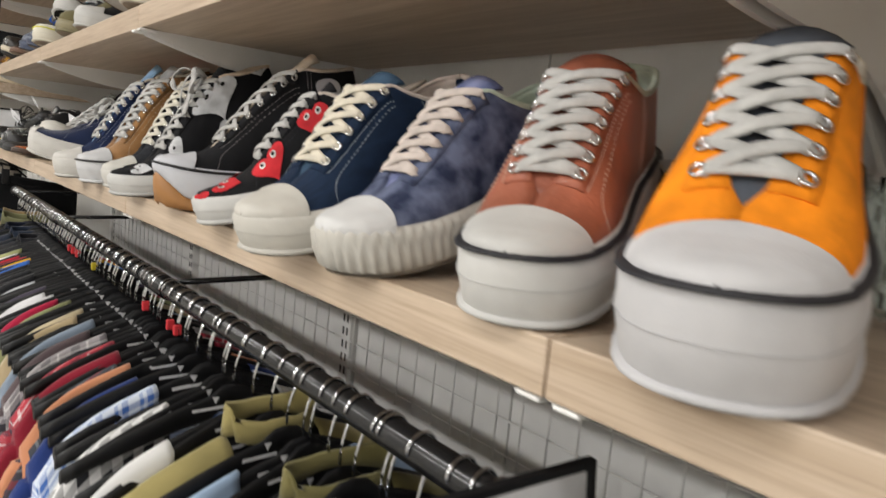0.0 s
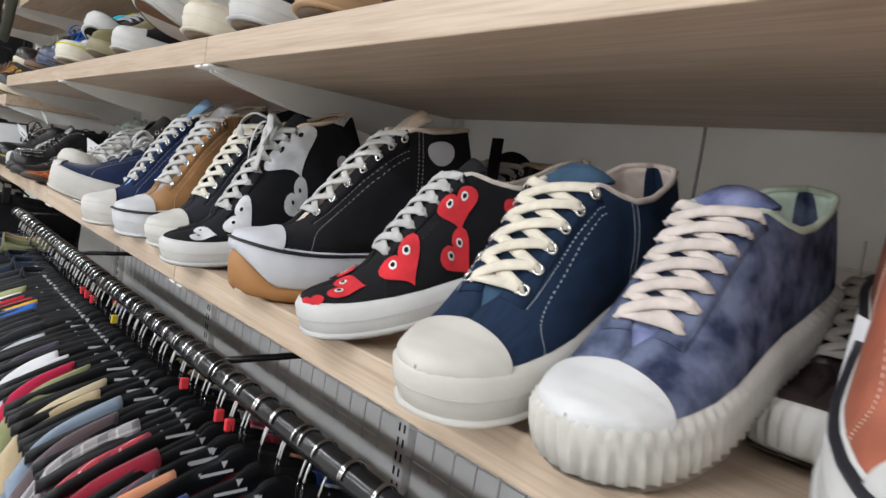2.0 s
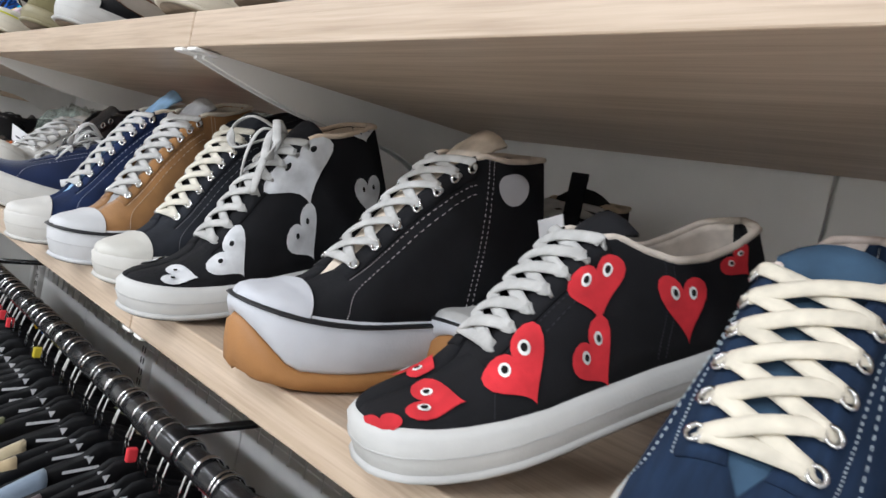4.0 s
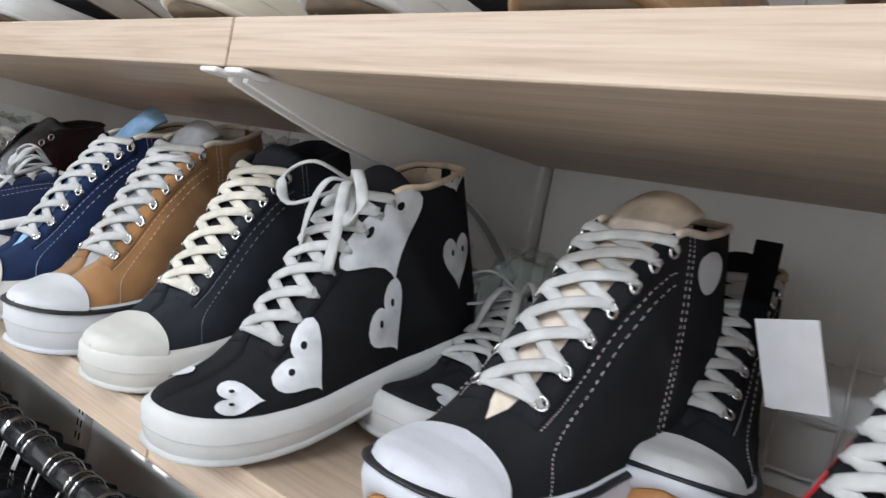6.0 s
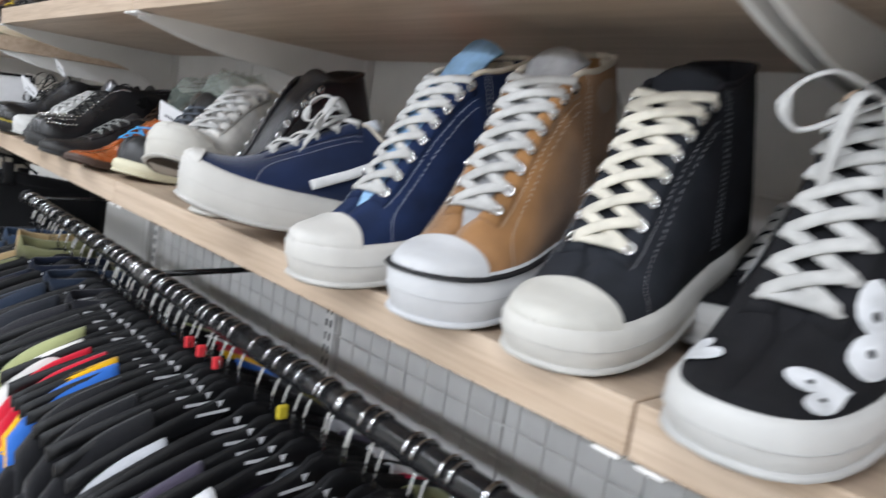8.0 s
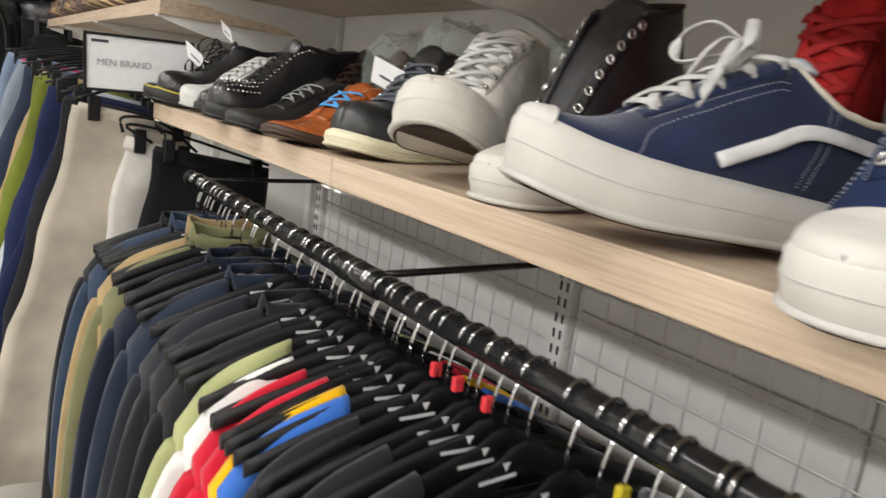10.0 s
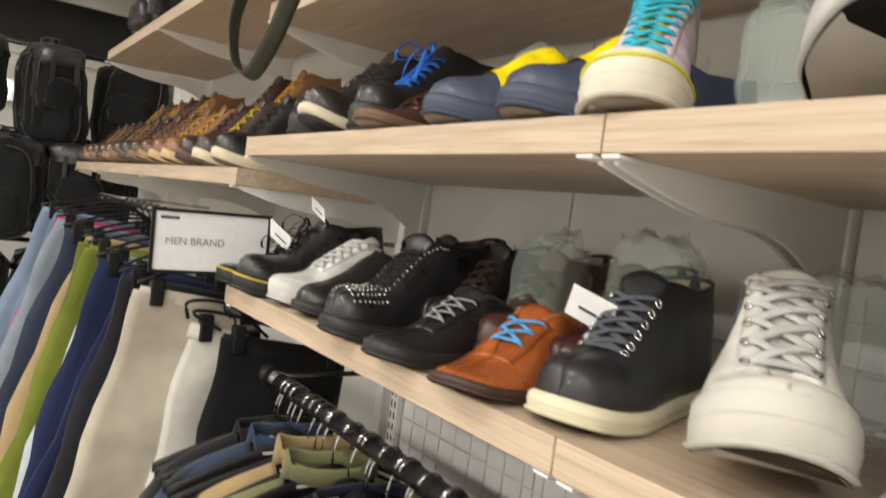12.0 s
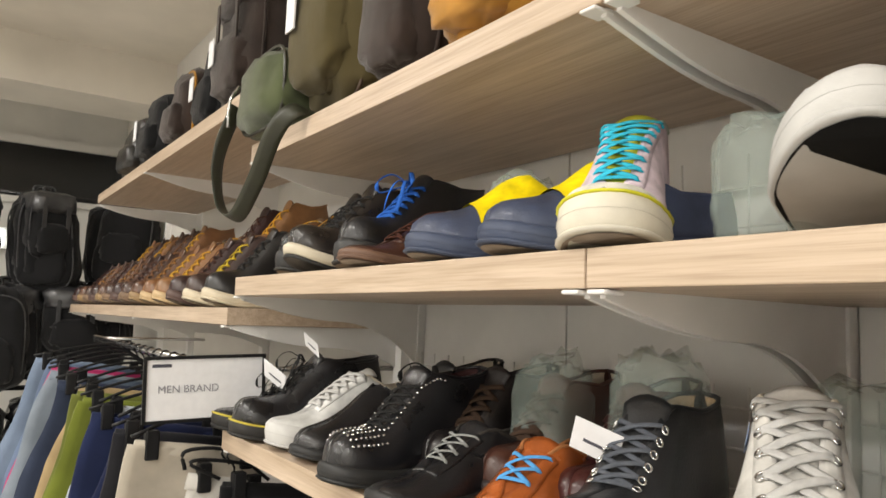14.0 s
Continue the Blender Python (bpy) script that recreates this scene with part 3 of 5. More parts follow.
        if bow:
            k = (pts[-1][0] + pts[-1][1]) / 2 + np.array([-0.006, 0, 0.008])
            o = lambda *a: k + np.array(a)
            for pth in (spline([o(0, 0, 0), o(-.02, .022, .016), o(-.034, .04, .004), o(-.036, .032, -.014), o(-.016, .012, -.006), o(0, 0, 0)], 26),
                        spline([o(0, 0, 0), o(-.018, -.02, .014), o(-.03, -.038, -.002), o(-.034, -.03, -.02), o(-.014, -.01, -.008), o(0, 0, 0)], 26),
                        spline([o(0, 0, 0), o(-.02, .008, .004), o(-.036, .012, -.022), o(-.042, .016, -.062)], 18),
                        spline([o(0, 0, 0), o(-.018, -.008, .002), o(-.034, -.018, -.024), o(-.05, -.026, -.05)], 18)):
                part("lace", mesh("lace", *tube_data(pth, lace_r, 8, 0.30), lm), t)
    for h in hearts:
        for k, (vs, fs, mt) in enumerate(heart(f, *h)):
            part(("heart", "eye_white", "pupil")[k], mesh("heart", vs, fs, mt), t, "printed heart" if k == 0 else "")
    if stitch is not None:
        th = lacing(stitch)
        for sd in (1, -1):
            for line in (((.25, .63), (.36, .62), (front, .62)), ((.22, .10), (.26, .45), (.40, .52), (front, .56)), ((.62, .06), (.66, .4), (.67, .95)), ((.64, .06), (.68, .4), (.69, .95))):
                part("stitching", mesh("stitching", *stitches(f, sd, line), th, False), t)
    if patch is not None:
        sd, s, v, r, c = patch
        vs = [f.at(sd, s, v, 0.002)]
        for k in range(24):
            w = 2 * math.pi * k / 24
            vs.append(f.at(sd, s + r * math.cos(w) / length, v + r * math.sin(w) / 0.18, 0.002))
        part("ankle_patch", mesh("ankle_patch", vs, [(0, 1 + k, 1 + (k + 1) % 24) for k in range(24)], rubber(c)), t, "round rubber ankle patch")
    if band is not None:
        part("band", sides_mesh("band", f, band, 0.24, 0.56, 0.2, 1.0, 14, 8, 0.0025), t, "bright band over the instep")
    if strap is not None:
        for sd in (1, -1):
            line = spline([(f.at(sd, a, b, 0.0025)) for a, b in ((.40, .12), (.52, .22), (.63, .40), (.82, .48))], 18)
            part("side_stripe", mesh("side_stripe", *tube_data(line, 0.0055, 8, 0.3, up=[(0, sd, 0.4)] * len(line)), strap), t, "pale stripe on the side")
    if studs:
        bead = mesh("stud", *tube_data([(0, 0, -0.001), (0, 0, 0.0008), (0, 0, 0.002)], [0.0022, 0.0022, 0.0008], 6), CHROME)
        for sd in (1, -1):
            for a in np.linspace(0.07, 0.24, 8):
                for b in (0.45, 0.62, 0.78, 0.92):
                    part("stud", bead, t).location = f.at(sd, a, b, 0.0012)
            for a in np.linspace(0.26, 0.6, 16):
                part("stud", bead, t).location = f.at(sd, a, 0.75, 0.0012)
    return t


def put(toe_x, toe_y, z, heel_deg):
    """A pose for a shoe: its toe at that place on a board, its heel towards heel_deg from straight back to the wall."""
    return pose(toe_x, toe_y, z + 0.0006, 0, 0, heel_deg)


BLACK = (0.012, 0.012, 0.014)
NAVY = (0.012, 0.022, 0.065)
RED = (0.62, 0.035, 0.045)
STEEL = CHROME
PUPIL = canvas((0.01, 0.01, 0.01))
EYE = canvas((0.8, 0.8, 0.78))
HEART_RED = canvas(RED)
HEART_WHITE = canvas((0.68, 0.69, 0.71))

# lower shelf, in order along the walk
shoe(put(-0.022, -0.108, Z1, 22), "orange canvas sneaker with thick white sole and white laces", pitch=18, upper=canvas((0.86, 0.26, 0.012)), tongue=canvas((0.08, 0.09, 0.11)), sole=(0.57, 0.565, 0.58),
     sole_toe=0.052, sole_heel=0.046, stripe=(0.02, 0.02, 0.025), cap=rubber((0.57, 0.565, 0.58)), laces=WHITE, rows=6, eyelets=STEEL, lace_r=0.0044, width=1.06)
shoe(put(-0.006, 0.032, Z1, 27), "rust brown leather sneaker with white platform sole and laces", pitch=19, upper=leather((0.40, 0.12, 0.065), 0.5), tongue=leather((0.34, 0.10, 0.055), 0.5), sole=(0.58, 0.575, 0.56),
     sole_toe=0.044, sole_heel=0.042, stripe=(0.015, 0.015, 0.02), cap=rubber(WHITE), laces=WHITE, rows=7, eyelets=STEEL, stitch=(0.75, 0.6, 0.5), lining=(0.55, 0.60, 0.5))
shoe(put(-0.024, 0.205, Z1, 5), "blue tie-dyed sneaker with ribbed ivory platform sole and cream laces", pitch=18, upper=canvas((0.125, 0.145, 0.225), second=(0.024, 0.032, 0.07)), tongue=canvas((0.22, 0.24, 0.40), second=(0.05, 0.07, 0.17)),
     sole=IVORY, sole_toe=0.034, sole_heel=0.036, wave=0.0019, cap=rubber((0.62, 0.62, 0.62)), laces=(0.68, 0.60, 0.55), rows=7, lining=(0.62, 0.72, 0.6))
shoe(put(-0.048, 0.300, Z1, 9), "dark blue denim sneaker with cream laces and chunky ivory sole", pitch=20, upper=canvas((0.014, 0.028, 0.062), stretch=(1, 6, 1)), tongue=canvas((0.045, 0.085, 0.14)), sole=IVORY, sole_toe=0.033, sole_heel=0.033,
     cap=rubber(IVORY), laces=(0.76, 0.70, 0.58), rows=6, eyelets=STEEL, stitch=(0.6, 0.68, 0.72), lining=(0.72, 0.62, 0.56), width=1.0)
R = math.radians
shoe(put(-0.022, 0.500, Z1, -20), "black canvas sneaker printed with red hearts, white sole and laces", pitch=21, upper=canvas(BLACK), sole=WHITE, sole_toe=0.028, sole_heel=0.028, laces=WHITE, rows=7, cap_end=0.185, lining=(0.7, 0.62, 0.54),
     hearts=[(-1, .13, .62, .036, R(60), HEART_RED, (EYE, PUPIL)), (-1, .30, .45, .042, R(10), HEART_RED, (EYE, PUPIL)), (-1, .50, .55, .040, R(-12), HEART_RED, (EYE, PUPIL)), (-1, .46, .2, .032, R(25), HEART_RED, (EYE, PUPIL)),
             (-1, .70, .40, .038, R(0), HEART_RED, (EYE, PUPIL)), (-1, .86, .65, .030, R(30), HEART_RED, (EYE, PUPIL)), (-1, .03, .3, .02, 0, HEART_RED), (1, .16, .7, .034, R(70), HEART_RED, (EYE, PUPIL)), (1, .4, .5, .036, 0, HEART_RED, (EYE, PUPIL)),
             (1, .6, .4, .034, 0, HEART_RED, (EYE, PUPIL))], stitch=(0.05, 0.05, 0.06))
shoe(put(0.11, 0.585, Z1, 12), "black canvas high-top sneaker with white laces, set back on the shelf", style="high", upper=canvas(BLACK), sole=(0.57, 0.58, 0.62), sole_toe=0.05, sole_heel=0.046, outsole=rubber((0.36, 0.17, 0.055)), out_h=lambda s: 0.014 + 0.028 * max(0, 1 - s / 0.1) ** 1.2, teeth=0.004, stripe=BLACK, cap=rubber(WHITE), laces=WHITE, rows=8, eyelets=STEEL, stitch=(0.5, 0.5, 0.5), lining=(0.62, 0.5, 0.36), length=0.28)
shoe(put(-0.028, 0.655, Z1, -5), "black canvas high-top on white platform with jagged gum sole", length=0.29, pitch=5, tall=1.04, style="high", upper=canvas(BLACK), sole=(0.57, 0.58, 0.62), sole_toe=0.052, sole_heel=0.046, outsole=rubber((0.36, 0.17, 0.055)), 
     out_h=lambda s: 0.014 + 0.028 * max(0, 1 - s / 0.1) ** 1.2, teeth=0.004, stripe=BLACK, cap=rubber((0.57, 0.58, 0.62)), laces=WHITE, rows=7, eyelets=STEEL, stitch=(0.55, 0.5, 0.5), patch=(-1, .78, .62, .021, (0.55, 0.55, 0.58)), lining=(0.70, 0.6, 0.5), tongue=canvas((0.66, 0.57, 0.47)), tongue_len=1.6)
shoe(put(0.10, 0.785, Z1, -5), "black sneaker printed with white hearts, partner set back on the shelf", upper=canvas(BLACK), sole=WHITE, sole_toe=0.03, sole_heel=0.03, laces=WHITE, rows=6, bow=True, length=0.27,
     hearts=[(-1, .14, .6, .03, R(60), HEART_WHITE), (-1, .4, .4, .036, 0, HEART_WHITE)])
WH = [(-1, .13, .50, .034, R(60), HEART_WHITE, (HEART_WHITE, PUPIL)), (1, .13, .5, .03, R(-40), HEART_WHITE), (-1, .29, .42, .044, R(25), HEART_WHITE, (HEART_WHITE, PUPIL)),
      (-1, .58, .66, .085, R(5), HEART_WHITE, (HEART_WHITE, PUPIL)), (-1, .56, .20, .042, R(30), HEART_WHITE, (HEART_WHITE, PUPIL)), (-1, .86, .34, .040, R(0), HEART_WHITE, (HEART_WHITE, PUPIL)),
      (-1, .88, .85, .036, R(0), HEART_WHITE, (HEART_WHITE, PUPIL)), (1, .4, .4, .045, 0, HEART_WHITE), (1, .65, .6, .05, 0, HEART_WHITE)]
shoe(put(-0.036, 0.835, Z1, 0), "black high-top printed with white hearts, bow-tied white laces", pitch=14, style="high", upper=canvas(BLACK), sole=WHITE, sole_toe=0.028, sole_heel=0.028, laces=WHITE, rows=8, bow=True, lining=(0.68, 0.55, 0.42), hearts=WH)
shoe(put(-0.014, 0.966, Z1, 7), "charcoal canvas high-top sneaker with cream laces and ivory toe cap", pitch=15, style="high", upper=canvas((0.022, 0.024, 0.03)), sole=(0.56, 0.545, 0.51), sole_toe=0.030, sole_heel=0.03, cap=rubber((0.57, 0.555, 0.51)), laces=(0.74, 0.70, 0.60), rows=8, eyelets=STEEL, stitch=(0.3, 0.3, 0.32), lining=(0.02, 0.02, 0.025))
shoe(put(-0.030, 1.066, Z1, 12), "tan suede high-top sneaker with white laces and white platform sole", pitch=14, style="high", upper=suede((0.36, 0.185, 0.07)), tongue=canvas((0.4, 0.4, 0.41)), tongue_len=1.3, sole=(0.58, 0.585, 0.6), sole_toe=0.038, sole_heel=0.036, stripe=BLACK, cap=rubber((0.58, 0.585, 0.6)), laces=WHITE, rows=8, eyelets=STEEL, stitch=(0.7, 0.6, 0.5),
     patch=(-1, .80, .62, .023, (0.36, 0.27, 0.2)))
shoe(put(-0.050, 1.188, Z1, 1), "navy canvas high-top sneaker with light blue tongue and ivory sole", pitch=13, style="high", upper=canvas(NAVY), tongue=canvas((0.30, 0.48, 0.72)), tongue_len=1.9, sole=(0.56, 0.545, 0.515), sole_toe=0.034, sole_heel=0.034, cap=rubber((0.57, 0.555, 0.525)), laces=WHITE, rows=8, eyelets=STEEL, stitch=(0.55, 0.6, 0.7))
shoe(put(-0.070, 1.405, Z1, -22), "navy suede skate shoe with white stripe, loose bow and ivory sole", upper=suede((0.010, 0.018, 0.055)), tongue=canvas((0.6, 0.62, 0.65)), sole=(0.56, 0.545, 0.515), length=0.3, sole_toe=0.042, sole_heel=0.034, laces=WHITE, rows=5, bow=True, strap=leather((0.7, 0.7, 0.7), 0.5), cap=rubber((0.56, 0.545, 0.515)), cap_end=0.06, stitch=(0.5, 0.5, 0.55), foot=(0.16, 0.09, 0.05), lean=4, spring=0.014)
shoe(put(0.0, 1.505, Z1, 12), "black leather high-top with bright metal eyelets and ivory toe", pitch=10, bare=True, style="high", upper=leather((0.014, 0.014, 0.016), 0.4), sole=IVORY, sole_toe=0.032, sole_heel=0.03, cap=rubber(IVORY), laces=(0.03, 0.03, 0.035), rows=8, eyelets=STEEL, lining=(0.05, 0.045, 0.04))
shoe(put(0.125, 1.34, Z1, 18), "red sneaker set back behind the blue high-top", pitch=10, tall=1.12, style="high", upper=canvas((0.55, 0.03, 0.03)), sole=WHITE, laces=(0.6, 0.05, 0.05), rows=6, length=0.27, lining=(0.6, 0.06, 0.05))
shoe(put(-0.015, 1.60, Z1, 32), "white high-top sneaker with bare metal eyelets, toe raised", style="high", upper=leather((0.60, 0.585, 0.55), 0.5), sole=IVORY, sole_toe=0.040, sole_heel=0.036, spring=0.02, lean=7, laces=WHITE, rows=6, eyelets=STEEL, cap=rubber(IVORY), cap_end=0.16, width=1.08, patch=(1, .6, .5, .02, (0.3, 0.4, 0.66)), foot=(0.05, 0.04, 0.03), tall=0.85)
shoe(put(0.005, 1.815, Z1, 14), "black leather boot with grey laces and cream sole edge", style="boot", kind="boot", upper=leather((0.014, 0.015, 0.017), 0.45), sole=(0.62, 0.58, 0.42), sole_toe=0.02, sole_heel=0.026, laces=(0.10, 0.11, 0.13), rows=6, lace_r=0.0028, eyelets=STEEL, lining=(0.42, 0.30, 0.18), width=1.06, tall=0.82)
shoe(put(-0.035, 1.918, Z1, 18), "polished brown leather dress shoe with bright blue laces", kind="dress_shoe", upper=leather((0.33, 0.085, 0.02), 0.25), sole=(0.05, 0.025, 0.015), sole_toe=0.012, sole_heel=0.022, spring=0.012, laces=(0.10, 0.36, 0.72), rows=3, lace_r=0.0026, lace_span=(0.34, 0.46), lining=(0.35, 0.14, 0.05), tall=0.84, width=1.04)
shoe(put(-0.042, 2.06, Z1, 10), "black leather shoe with grey laces and worn toe", kind="dress_shoe", upper=leather(BLACK, 0.3), sole=(0.02, 0.02, 0.02), sole_toe=0.018, sole_heel=0.026, laces=(0.3, 0.31, 0.3), rows=4, lace_r=0.002, lace_span=(0.32, 0.47), lining=(0.04, 0.035, 0.03), tall=0.78)
shoe(put(-0.035, 2.20, Z1, 8), "black leather boot covered with round silver studs", style="boot", kind="boot", upper=leather(BLACK, 0.3), sole=(0.02, 0.02, 0.02), sole_toe=0.022, sole_heel=0.028, laces=(0.02, 0.02, 0.02), rows=6, lace_r=0.0026, studs=True, lining=(0.05, 0.02, 0.02), tall=0.82)
shoe(put(-0.005, 2.37, Z1, 2), "black leather loafer with low sole", style="slip", kind="loafer", upper=leather(BLACK, 0.25), sole=(0.02, 0.02, 0.02), sole_toe=0.015, sole_heel=0.02, lining=(0.03, 0.03, 0.03))
shoe(put(-0.005, 2.47, Z1, 2), "white leather sneaker with thick white sole", upper=leather((0.72, 0.72, 0.7), 0.45), sole=WHITE, laces=WHITE, rows=6, sole_toe=0.034)
for y, lb in ((2.575, "black leather shoe with yellow welt stitching and paper price tag"), (2.67, "black leather shoe with yellow welt stitching")):
    shoe(put(-0.03, y, Z1, 0), lb, style="boot" if y < 2.62 else "low", kind="dress_shoe", upper=leather(BLACK, 0.28), sole=(0.02, 0.019, 0.018), sole_toe=0.026, sole_heel=0.03, laces=(0.02, 0.02, 0.02), rows=4, lace_r=0.0024, stripe=(0.55, 0.45, 0.06), lace_span=(0.3, 0.46), lining=(0.04, 0.04, 0.035), bow=True, tall=0.78)
# half-hidden partners at the back of the lower shelf
shoe(put(0.12, 0.915, Z1, 6), "black sneaker with white laces, set back behind the others", upper=canvas(BLACK), sole=WHITE, laces=WHITE, rows=6, length=0.265, sole_toe=0.03)
shoe(put(0.115, 0.155, Z1, 8), "dark brown leather shoe with grey laces, set back", upper=leather((0.03, 0.018, 0.015), 0.5), sole=(0.6, 0.58, 0.54), wave=0.0012, laces=(0.4, 0.36, 0.32), rows=6, length=0.265, sole_toe=0.03)
shoe(put(0.11, 0.02, Z1, 18), "wine-red leather shoe at the back of the shelf", upper=leather((0.09, 0.025, 0.02), 0.5), sole=(0.62, 0.6, 0.57), laces=(0.4, 0.3, 0.26), rows=6, length=0.265, sole_toe=0.03)
shoe(put(0.09, 1.99 - 0.08, Z1, 10), "dark wine leather boot at the back of the shelf", style="boot", kind="boot", upper=leather((0.06, 0.014, 0.012), 0.4), sole=(0.03, 0.02, 0.02), laces=(0.05, 0.02, 0.02), rows=5, length=0.27, sole_toe=0.02, tall=0.82)
shoe(put(0.09, 2.05, Z1, 8), "dark brown leather boot at the back of the shelf", style="boot", kind="boot", upper=leather((0.06, 0.022, 0.014), 0.4), sole=(0.03, 0.02, 0.02), laces=(0.05, 0.03, 0.02), rows=5, length=0.27, sole_toe=0.02, tall=0.82)
shoe(put(0.09, 2.17, Z1, 8), "black leather boot at the back of the shelf", style="boot", kind="boot", upper=leather((0.015, 0.012, 0.012), 0.4), sole=(0.03, 0.02, 0.02), laces=(0.05, 0.03, 0.02), rows=5, length=0.27, sole_toe=0.02, tall=0.82)
shoe(put(0.08, 2.29, Z1, 8), "black leather boot with loose laces at the back of the shelf", style="boot", kind="boot", upper=leather((0.012, 0.012, 0.013), 0.4), sole=(0.03, 0.02, 0.02), laces=(0.02, 0.02, 0.02), rows=5, length=0.27, sole_toe=0.02, bow=True, tall=0.82)

# upper shelf
shoe(put(0.0, 1.575, Z2, 30), "white sneaker with black sole tipped up towards the aisle", upper=leather((0.03, 0.03, 0.035), 0.5), sole=WHITE, sole_toe=0.032, sole_heel=0.03, laces=(0.5, 0.5, 0.5), rows=6, lean=9, foot=(0.012, 0.012, 0.012), spring=0.02)
shoe(put(-0.008, 1.772, Z2, 34), "pastel pink sneaker with bright cyan laces and ivory sole", style="high", length=0.3, upper=canvas((0.72, 0.60, 0.66)), tongue=canvas((0.62, 0.62, 0.06)), sole=(0.66, 0.62, 0.52), sole_toe=0.034, sole_heel=0.034, stripe=(0.62, 0.6, 0.03), laces=(0.04, 0.52, 0.72), rows=8, lace_r=0.0032, cap=canvas((0.72, 0.7, 0.62)), cap_end=0.14, lining=(0.6, 0.65, 0.55), tall=0.9)
for y in (1.925, 2.065):
    shoe(put(-0.01, y, Z2, -16), "dark blue clog with a broad yellow band over the instep", style="slip", kind="clog", upper=leather((0.045, 0.06, 0.11), 0.5), sole=(0.05, 0.065, 0.11), sole_toe=0.022, sole_heel=0.03, tall=0.92, band=canvas((0.80, 0.62, 0.005)), lining=(0.05, 0.03, 0.06), width=1.1)
shoe(put(-0.015, 2.215, Z2, 6), "dark brown leather shoe with low sole", kind="dress_shoe", upper=leather((0.06, 0.024, 0.016), 0.3), sole=(0.16, 0.09, 0.06), sole_toe=0.014, sole_heel=0.022, laces=(0.08, 0.03, 0.02), rows=5, lace_r=0.0028, tall=0.85)
shoe(put(0.02, 2.30, Z2, 10), "black boot with bright blue laces", style="boot", kind="boot", upper=leather(BLACK, 0.4), sole=(0.03, 0.03, 0.03), laces=(0.03, 0.14, 0.55), rows=6, lace_r=0.0036, bow=True, length=0.3, lining=(0.03, 0.05, 0.12), tall=0.85)
shoe(put(-0.02, 2.40, Z2, 2), "black leather boot with a thick cream wedge sole", style="boot", kind="boot", upper=leather((0.02, 0.016, 0.014), 0.3), sole=(0.60, 0.54, 0.42), sole_toe=0.022, sole_heel=0.03, laces=(0.03, 0.03, 0.03), rows=5, lace_r=0.0028, outsole=rubber((0.02, 0.02, 0.02)), spring=0.02, tall=0.85)
shoe(put(0.03, 2.56, Z2, 2), "black leather ankle boot", style="boot", kind="boot", upper=leather((0.016, 0.018, 0.022), 0.3), sole=(0.03, 0.03, 0.03), laces=(0.03, 0.03, 0.03), rows=5, lace_r=0.0028, tall=0.85)
shoe(put(-0.01, 1.50, Z2, 8), "olive knitted slip-on shoe with pale sole", style="slip", kind="slip_on", upper=cloth((0.17, 0.15, 0.075)), sole=(0.25, 0.22, 0.13), sole_toe=0.024, sole_heel=0.024, lining=(0.1, 0.09, 0.05))
shoe(put(0.0, 1.36, Z2, 6), "black sneaker with round white toe", upper=canvas(BLACK), sole=WHITE, cap=rubber(WHITE), laces=WHITE, rows=6, sole_toe=0.034)
shoe(put(-0.01, 1.225, Z2, 4), "white sneaker tipped up with brown tread showing", upper=leather((0.74, 0.72, 0.68), 0.5), sole=WHITE, laces=WHITE, rows=6, lean=12, foot=(0.14, 0.08, 0.05), spring=0.02)
shoe(put(-0.005, 0.965, Z2, 5), "cream sneaker with thick cream sole", upper=canvas((0.66, 0.58, 0.46)), sole=CREAM, laces=WHITE, rows=6, sole_toe=0.036)
shoe(put(-0.005, 0.80, Z2, 5), "black sneaker with white sole", upper=canvas(BLACK), sole=WHITE, laces=WHITE, rows=6)
shoe(put(0.0, 0.64, Z2, 5), "tan leather shoe with tan sole", kind="dress_shoe", upper=leather((0.36, 0.2, 0.1), 0.4), sole=(0.4, 0.26, 0.14), laces=(0.4, 0.25, 0.12), rows=5, tall=0.85)
shoe(put(0.0, 0.48, Z2, 5), "dark brown suede shoe", kind="dress_shoe", upper=suede((0.08, 0.045, 0.03)), sole=(0.1, 0.06, 0.04), laces=(0.08, 0.05, 0.03), rows=5, tall=0.85)

# boots on the far shelves
rng = random.Random(4)
tones = [((0.014, 0.013, 0.013), (0.62, 0.54, 0.40), (0.03, 0.03, 0.03), "black leather work boot with pale wedge sole"),
         ((0.05, 0.026, 0.02), (0.62, 0.54, 0.40), (0.55, 0.40, 0.04), "brown leather work boot with pale wedge sole and yellow laces"),
         ((0.045, 0.02, 0.018), (0.10, 0.06, 0.05), (0.08, 0.04, 0.03), "wine brown leather boot on the shelf"),
         ((0.27, 0.13, 0.05), (0.55, 0.40, 0.22), (0.62, 0.33, 0.04), "tan leather work boot with orange laces"),
         ((0.22, 0.10, 0.04), (0.50, 0.36, 0.20), (0.60, 0.34, 0.05), "honey brown leather boot with orange laces"),
         ((0.12, 0.055, 0.03), (0.3, 0.2, 0.1), (0.3, 0.15, 0.05), "chestnut brown leather boot on the shelf"),
         ((0.07, 0.035, 0.025), (0.2, 0.13, 0.08), (0.2, 0.1, 0.05), "brown leather boot among the others")]
